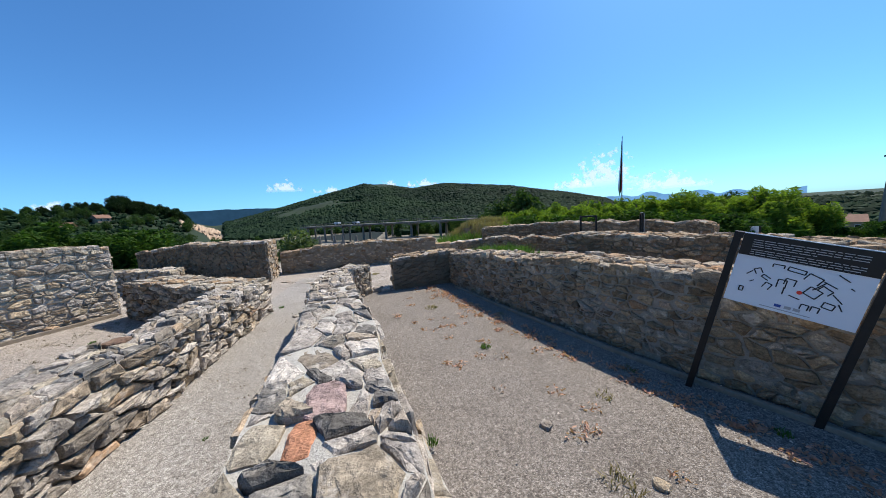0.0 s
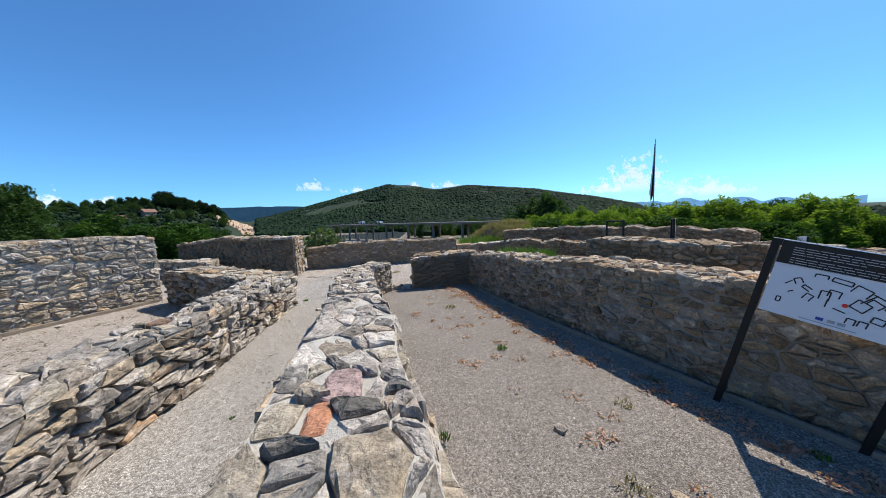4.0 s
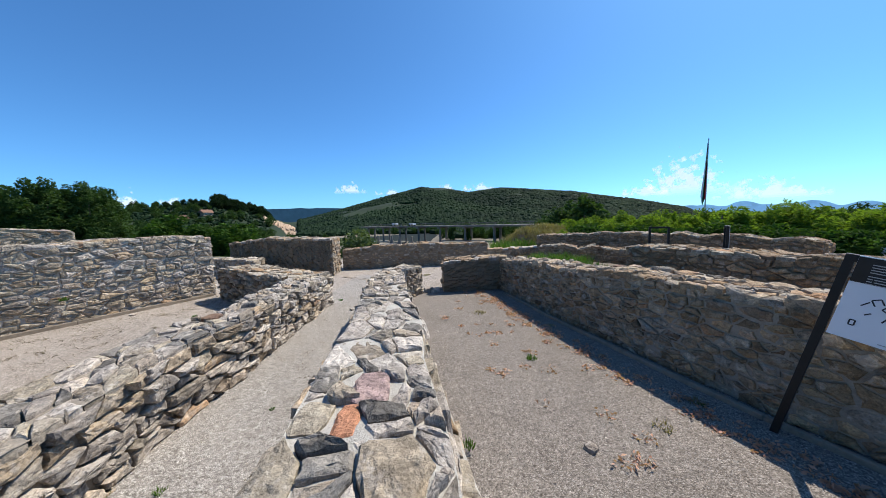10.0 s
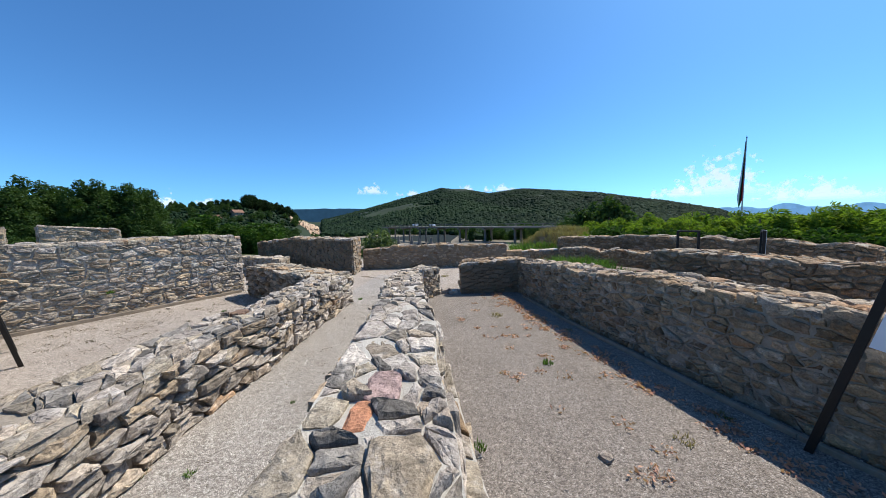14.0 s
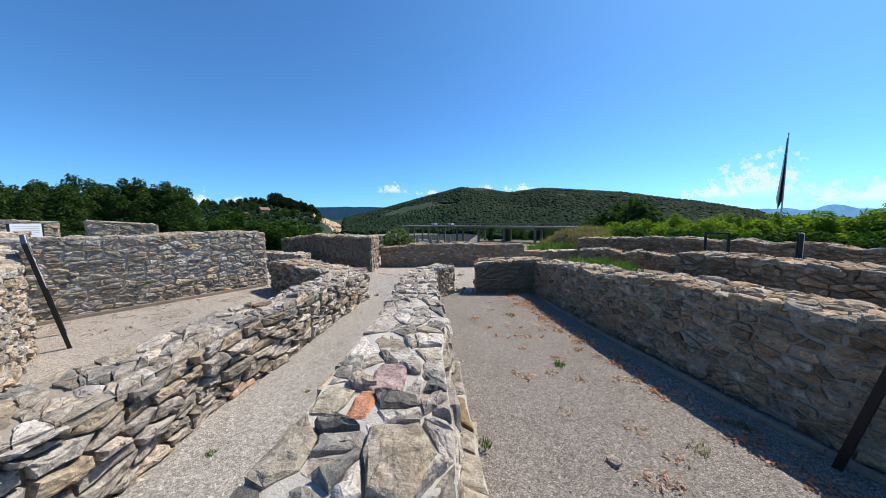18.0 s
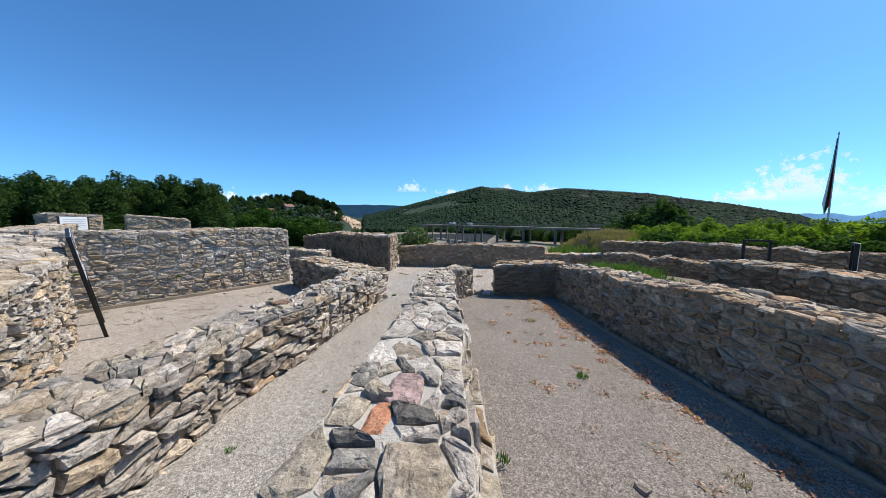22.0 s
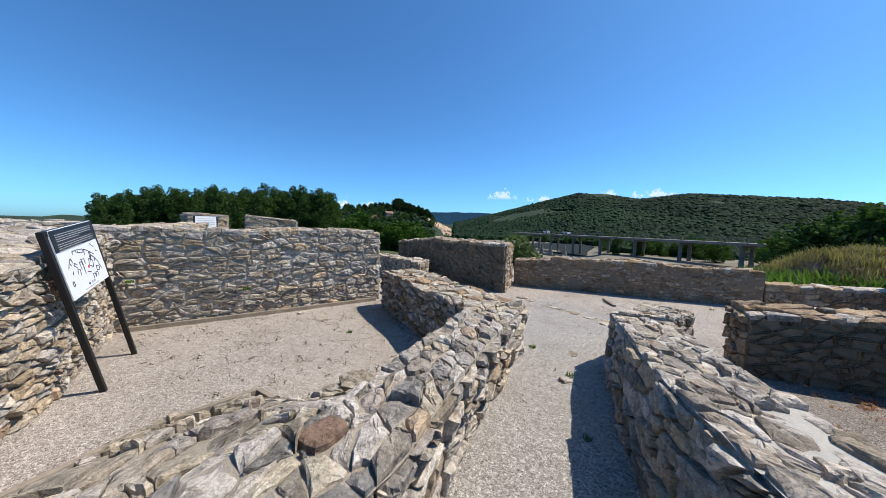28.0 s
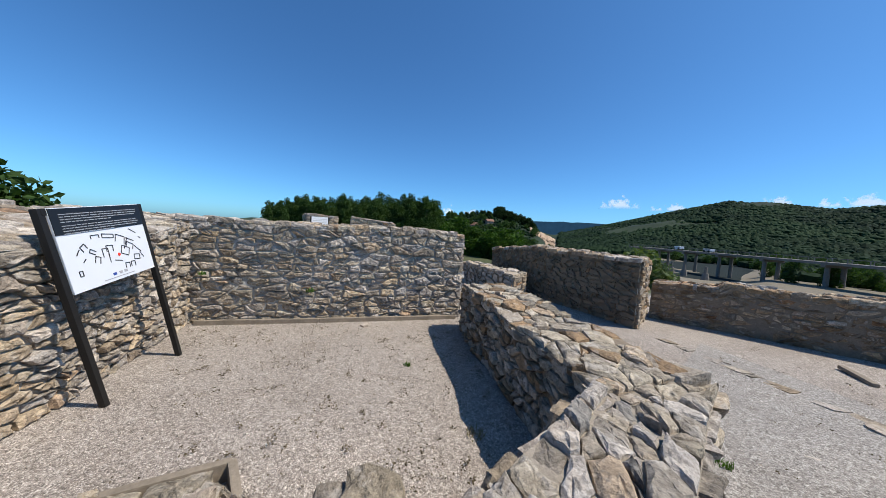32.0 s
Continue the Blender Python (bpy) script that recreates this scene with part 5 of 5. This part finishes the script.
# forest on the hills, one mass
def forest():
    rng = np.random.default_rng(12)
    ico = bmesh.new()
    bmesh.ops.create_icosphere(ico, subdivisions=1, radius=1.0)
    base = np.array([v.co[:] for v in ico.verts])
    tri = np.array([[v.index for v in f.verts] for f in ico.faces])
    ico.free()
    n = 58000
    az = rng.uniform(-36, 36, n)
    r = np.where(az < 9, 150, 240) + (850 - np.where(az < 9, 150, 240)) * rng.random(n) ** 0.8
    az2, r2 = rng.uniform(36, 100, 5200), rng.uniform(165, 345, 5200)
    az3, r3 = rng.uniform(-64, -40, 3000), rng.uniform(175, 800, 3000)
    az, r = np.concatenate([az, az2, az3]), np.concatenate([r, r2, r3])
    x, y = -r * np.sin(np.radians(az)), r * np.cos(np.radians(az))
    z = ground_z(x, y)
    keep = ((z > -8.9) | (az < -40)) & (np.array([noise.noise(Vector((a * 0.011, b * 0.011, 4.0))) for a, b in zip(x, y)]) > -0.62)
    keep &= ~((np.abs(az - 39.0) < 1.4) & (r < 330))
    x, y, z, r = x[keep], y[keep], z[keep], r[keep]
    s = (1.7 + 3.0 * rng.random(len(x)) ** 2.2) * (0.6 + 0.4 * r / 600) * np.where(np.arctan2(-x, y) > 0.63, 0.55, 1.0)
    V = base[None] * s[:, None, None] * np.array([1, 1, 0.9]) * rng.uniform(0.72, 1.25, (len(x), len(base), 1)) + np.stack([x, y, z + s * 0.55], -1)[:, None]
    F = (tri[None] + (np.arange(len(x)) * len(base))[:, None, None]).reshape(-1, 3)
    ob = new("forest", mesh_from("forest", V.reshape(-1, 3).tolist(), F.tolist(), leaf_wood))
    tagged(ob, "dark green mixed forest covering the hills", "forest", kind="stuff")


forest()


# quarry face on the hill
def quarry():
    rng = random.Random(9)
    v, f = [], []
    for i in range(25):
        for j in range(9):
            az, k = 41.2 - 0.19 * i, j / 8
            r = 262 + 26 * k + rng.uniform(-1.2, 1.2) + 3 * sin(6 * k)
            x, y = polar(az, r)
            top = 10.2 - 0.42 * i
            v.append((x, y, -6 + (top + 6) * k + rng.uniform(-0.5, 0.5)))
    for i in range(24):
        for j in range(8):
            a = i * 9 + j
            f.append((a, a + 9, a + 10, a + 1))
    ob = new("quarry_face", mesh_from("quarry_face", v, f, quarry_rock))
    tagged(ob, "bare pinkish quarry face on a wooded hill", "rock face", kind="structure")


quarry()


# ---------------------------------------------------------------- bridge and river bank
def bridge():
    t = thing("bridge", "long grey concrete road bridge on slender piers over river", "bridge")
    a, b = Vector((-82, 179, 0)), Vector((52, 91, 0))
    d = (b - a).normalized()
    side = Vector((-d.y, d.x, 0))
    L = (b - a).length
    ang = math.degrees(atan2(d.y, d.x))
    c = (a + b) / 2
    part("deck", box_bm(L, 7.0, 0.7, (c.x, c.y, -0.75), 0.05, pose(0, 0, 0, 0, 0, ang)), concrete, t)
    for s in (-3.3, 3.3):
        q = c + side * s
        part("railing", box_bm(L, 0.12, 0.12, (q.x, q.y, 0.65), 0, pose(0, 0, 0, 0, 0, ang)), concrete, t)
        k = 0.0
        while k < L:
            p = a + d * k + side * s
            part("railing_post", box_bm(0.15, 0.12, 1.0, (p.x, p.y, 0.1), 0, pose(0, 0, 0, 0, 0, ang)), concrete, t)
            k += 4.0
    k = 6.0
    while k < L:
        p = a + d * k
        part("cross_beam", box_bm(1.0, 7.0, 0.7, (p.x, p.y, -1.45), 0.05, pose(0, 0, 0, 0, 0, ang)), concrete, t)
        for s in (-2.2, 2.2):
            q = p + side * s
            part("pier", cone_bm(0.62, 0.5, 9.5, (q.x, q.y, -11.2), 12), concrete, t)
        k += 15.5
    return a, d, side, ang


ba, bd, bside, bang = bridge()


def vehicle(k, s, length, high, label, name):
    p = ba + bd * k + bside * s
    t = thing(name, label, "vehicle", (p.x, p.y, -0.40), bang)
    part("body", box_bm(length, 2.0, high, (0, 0, 0.45 + high / 2), 0.12), white_board, t)
    part("window", box_bm(length * 0.24, 2.03, high * 0.3, (length * 0.34, 0, 0.45 + high * 0.72), 0.03), dark_glass, t)
    for x in (-length * 0.32, length * 0.32):
        for y in (-0.9, 0.9):
            part("wheel", cone_bm(0.42, 0.42, 0.25, (x, y, 0.42), 14, pose(0, 0, 0, 90, 0, 0)), black_wood, t)


vehicle(28, 1.6, 3.6, 1.1, "white lorry parked on the concrete bridge", "lorry")
vehicle(47, -1.6, 3.2, 0.9, "white car on the concrete bridge", "car")
for i in range(7):      # old stumps in the water
    p = ba + bd * (10 + 9 * i) + bside * (-16 + 1.5 * sin(i * 2))
    ob = new("pier_stump", mesh_from("pier_stump", [], [], concrete))
    bm = cone_bm(1.3, 0.8, 3.0, (p.x, p.y, -10.2), 9)
    cone_bm(0.5, 0.45, 2.4, (p.x, p.y, -7.4), 8, None, bm)
    bm.to_mesh(ob.data)
    bm.free()
    tagged(ob, "dark broken concrete pier stump in the river", "pier stump", group="pier stumps")


# ---------------------------------------------------------------- flag, pole, houses
def flagpole():
    x, y = polar(-31.4, 40)
    t = thing("flagpole", "tall thin pole with hanging white green red flag", "flagpole", (x, y, 0), -31.4)
    part("pole", cone_bm(0.07, 0.035, 9.0, (0, 0, 0), 12), steel, t)
    part("finial", cone_bm(0.06, 0.0, 0.25, (0, 0, 9.0), 10), steel, t)
    flag = None
    for name, k0, k1, mat in (("white_stripe", 0.0, 0.36, flag_white), ("green_stripe", 0.36, 0.68, flag_green), ("red_stripe", 0.68, 1.0, flag_red)):
        v, f = [], []
        nu, nv = 7, 22
        for j in range(nv):
            w = j / (nv - 1)
            for i in range(nu):
                k = k0 + (k1 - k0) * i / (nu - 1)
                # cloth hangs down from the top corner, the free side lower
                s = w ** 1.25
                out = (1 - k) * (0.05 + 0.32 * s) + 0.03
                z = 8.7 - 5.1 * w - (0.9 * w * (1 - abs(2 * k - 0.9)) if w > 0 else 0) - 0.35 * w * k
                v.append((-out, 0.16 * sin(9 * k + 2.5 * w) * (0.3 + w), z))
        for j in range(nv - 1):
            for i in range(nu - 1):
                a = j * nu + i
                f.append((a, a + 1, a + nu + 1, a + nu))
        part(name, mesh_from(name, v, f, mat, True), mat, t, name.replace("_", " ") + " of hanging cloth")


flagpole()
x, y = polar(-56.3, 33)
t = thing("utility_pole", "grey leaning concrete utility pole", "pole", (x, y, -0.4), 0)
part("shaft", cone_bm(0.13, 0.09, 4.2, (0, 0, 0), 10, pose(0, 0, 0, 0, 4, 0)), concrete, t)
part("cross_arm", box_bm(1.0, 0.1, 0.1, (0.28, 0, 4.0), 0.01), concrete, t)


def house(az, r, w, dep, wall_h, roof_h, rz, z, label):
    x, y = polar(az, r)
    t = thing("house", label, "house", (x, y, z), rz)
    wall = part("wall", box_bm(w, dep, wall_h, (0, 0, wall_h / 2), 0.03), plaster, t)
    bm = bmesh.new()
    o = 0.5
    vs = [bm.verts.new(p) for p in ((-w / 2 - o, -dep / 2 - o, wall_h), (w / 2 + o, -dep / 2 - o, wall_h), (w / 2 + o, dep / 2 + o, wall_h), (-w / 2 - o, dep / 2 + o, wall_h), (-w / 2 - o, 0, wall_h + roof_h), (w / 2 + o, 0, wall_h + roof_h))]
    for q in ((0, 1, 5, 4), (2, 3, 4, 5), (0, 4, 3), (1, 2, 5), (0, 3, 2, 1)):
        bm.faces.new([vs[i] for i in q])
    roof = part("roof", bm, roof_tile, t)
    part("chimney", box_bm(0.6, 0.6, 1.4, (w * 0.2, dep * 0.15, wall_h + roof_h * 0.8), 0.02), plaster, roof)
    n = max(2, int(w // 2.4))
    for i in range(n):
        xx = -w / 2 + (i + 0.5) * w / n
        for zz in ([1.5] if wall_h < 4 else [1.5, 4.2]):
            win = part("window", box_bm(1.0, 0.08, 1.2, (xx, -dep / 2 - 0.02, zz), 0.01), white_board, wall)
            part("pane", box_bm(0.84, 0.04, 1.04, (xx, -dep / 2 - 0.055, zz)), dark_glass, wall)
    return t


house(-53.6, 150, 8.5, 8, 5.6, 2.0, -50, -13.4, "ochre house with brown tiled roof below the shrubs")
for az, r, rz in ((51.6, 250, 20), (48.6, 262, 75)):
    x, y = polar(az, r)
    house(az, r, 6.0, 5.5, 2.4, 2.2, rz, float(ground_z(np.array(x), np.array(y))) - 0.5, "small house with red tiled roof on the wooded slope")


# ---------------------------------------------------------------- loose stones
def loose(x, y, size, mat, label, seed, z=0.0, flat=0.6, yaw=None):
    rng = random.Random(seed)
    bm = bmesh.new()
    bmesh.ops.create_icosphere(bm, subdivisions=2, radius=1.0)
    o = Vector((seed * 3.1, 0.7, 0.2))
    for v in bm.verts:
        k = 1 + 0.35 * noise.noise(v.co * 1.1 + o) + 0.12 * noise.noise(v.co * 3.0 + o)
        c = v.co.copy()
        c.x = max(-0.8, min(0.75, c.x)) * 1.25
        c.y = max(-0.7, min(0.78, c.y))
        c.z = max(-0.6, min(0.62, c.z)) * flat
        v.co = c * k * size
    me = bpy.data.meshes.new("loose_stone")
    bm.to_mesh(me)
    bm.free()
    me.materials.append(mat)
    ob = new("loose_stone", me)
    ob.matrix_world = pose(x, y, z + size * 0.3 * flat, rng.uniform(-8, 8), rng.uniform(-8, 8), rng.uniform(0, 360) if yaw is None else yaw)
    return tagged(ob, label, "stone")


loose(0.74, 2.2, 0.05, stone_pale, "small pale loose stone on gravel", 3, flat=0.9)
loose(1.25, 1.63, 0.048, stone_tan, "small brown loose stone on gravel", 4, flat=0.8)
loose(-7.4, 4.7, 0.06, stone_pale, "small pale loose stone on gravel", 5)
loose(-8.0, 3.85, 0.05, stone_pale, "small pale loose stone on gravel", 6)
loose(-2.86, 5.45, 0.07, stone_pale, "pale loose stone beside a wall end", 7)
loose(-4.0, 3.09, 0.15, stone_rust, "rust brown boulder on crumbled footing", 8, 0.22, 0.6)
loose(-4.8, 2.93, 0.15, stone_ash, "flat grey boulder inside the timber kerb", 9, 0.08, 0.5)
loose(-4.38, 3.78, 0.17, stone_ash, "brown slab boulder at the edge of crumbled footing", 12, 0.03, 1.0)
loose(-4.5, 3.60, 0.12, stone_grey, "grey boulder at the edge of crumbled footing", 13, 0.04, 0.7)
loose(-3.95, 3.55, 0.13, stone_tan, "brown boulder on crumbled footing", 10, 0.2, 0.7)
loose(-2.72, 8.05, 0.10, stone_pale, "flat pale loose stone on gravel", 11, flat=0.35)
for i, (x, y, s) in enumerate(((-3.0, 6.27, 0.08), (-3.18, 6.85, 0.05), (-2.98, 6.04, 0.05), (-3.02, 5.83, 0.045), (-2.9, 8.06, 0.11), (-2.62, 8.0, 0.05), (-2.35, 8.13, 0.06), (-2.71, 8.94, 0.05))):
    loose(x, y, s, stone_pale if i % 3 else stone_grey, "flat pale stone sunk in gravel", 20 + i, -0.01, 0.3)

# broken frame on the mound
t = thing("broken_timber_frame", "dark broken timber frame standing on the grass mound", "timber frame", (*polar(-11.2, 15.6), 0.25), -11)
for x, h, tilt in ((-0.42, 0.75, 6), (0.05, 0.62, -8), (0.42, 0.7, 12)):
    part("post", box_bm(0.09, 0.09, h, (x, 0, h / 2), 0.01, pose(0, 0, 0, 0, tilt, 0)), dark_timber, t)
part("rail", box_bm(1.0, 0.07, 0.12, (0.0, 0.0, 0.5), 0.01, pose(0, 0, 0, 0, 7, 0)), dark_timber, t)
part("board", box_bm(0.5, 0.06, 0.22, (0.25, 0.05, 0.34), 0.01, pose(0, 0, 0, 0, -12, 0)), dark_timber, t)
rg = random.Random(90)
v, f = [], []
for i in range(17000):      # scattered chips
    x, y = rg.uniform(-8.5, 3.2), rg.uniform(-0.8, 9.5)
    s = rg.uniform(0.003, 0.008) * (2.2 if rg.random() < 0.06 else 1)
    k = len(v)
    v += [(x + s * rg.uniform(0.6, 1.2), y, 0.004), (x, y + s * rg.uniform(0.6, 1.2), 0.004), (x - s * rg.uniform(0.6, 1.2), y, 0.004), (x, y - s, 0.004), (x + 0.2 * s, y, 0.004 + s * 0.8)]
    f += [(k, k + 1, k + 4), (k + 1, k + 2, k + 4), (k + 2, k + 3, k + 4), (k + 3, k, k + 4)]
ob = new("stone_chips", mesh_from("stone_chips", v, f, stone_pale))
tagged(ob, "scattered small stone chips on gravel", "stone chips", kind="stuff")


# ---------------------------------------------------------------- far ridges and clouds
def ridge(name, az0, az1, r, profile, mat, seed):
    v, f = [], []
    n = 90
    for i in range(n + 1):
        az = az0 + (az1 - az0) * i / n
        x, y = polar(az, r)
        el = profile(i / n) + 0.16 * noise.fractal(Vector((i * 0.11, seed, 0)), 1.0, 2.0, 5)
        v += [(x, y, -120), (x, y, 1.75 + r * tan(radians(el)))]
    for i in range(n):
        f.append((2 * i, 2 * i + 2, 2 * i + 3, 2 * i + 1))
    tagged(new(name, mesh_from(name, v, f, mat)), "distant wooded ridge on the horizon, painted hazy blue", "backdrop", kind="structure")


# haze of the distance painted as a blue base colour with faint glow
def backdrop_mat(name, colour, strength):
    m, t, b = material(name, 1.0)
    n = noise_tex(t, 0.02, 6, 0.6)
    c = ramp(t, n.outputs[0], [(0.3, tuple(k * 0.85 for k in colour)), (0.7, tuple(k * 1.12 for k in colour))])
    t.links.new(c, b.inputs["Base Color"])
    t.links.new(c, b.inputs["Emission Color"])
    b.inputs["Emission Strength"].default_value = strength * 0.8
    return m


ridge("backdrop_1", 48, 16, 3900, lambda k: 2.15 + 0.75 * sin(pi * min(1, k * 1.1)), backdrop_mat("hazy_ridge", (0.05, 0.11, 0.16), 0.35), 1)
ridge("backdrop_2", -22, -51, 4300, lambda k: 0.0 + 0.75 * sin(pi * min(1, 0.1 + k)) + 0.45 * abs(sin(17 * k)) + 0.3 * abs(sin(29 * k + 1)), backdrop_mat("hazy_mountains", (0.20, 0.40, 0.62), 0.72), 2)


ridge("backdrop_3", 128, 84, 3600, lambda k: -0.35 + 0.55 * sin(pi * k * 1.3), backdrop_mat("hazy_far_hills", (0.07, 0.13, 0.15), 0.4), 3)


def cloud(az, el, w, h):
    """one sheet of sky with a soft white cloud, far behind all else"""
    r = 4450
    x, y = polar(az, r)
    W, H = r * radians(w) * 0.5, r * radians(h)
    v = [(-W + 2 * W * i / 8, 0, H * j / 4) for i in range(9) for j in range(5)]
    f = [(5 * i + j, 5 * i + 5 + j, 5 * i + 6 + j, 5 * i + j + 1) for i in range(8) for j in range(4)]
    ob = new("backdrop_cloud", mesh_from("backdrop_cloud", v, f, cloud_mat))
    ob.matrix_world = pose(x, y, r * tan(radians(el)), 0, 0, az)
    tagged(ob, "white fair weather cloud above the horizon", "backdrop", kind="structure")


for az, el, w, h in ((27.3, 5.4, 7.5, 2.6), (20.3, 5.1, 7.0, 1.4), (9.7, 5.6, 5.0, 1.9), (3.4, 5.5, 9.0, 1.7), (56.7, 2.8, 3.0, 2.8), (52.7, 2.7, 4.2, 2.6), 
                     (-28.8, 2.6, 13.5, 7.4), (-23.5, 3.0, 9.0, 2.4), (-37.0, 1.6, 13.0, 3.4)):
    cloud(az, el, w, h)

set_stones()
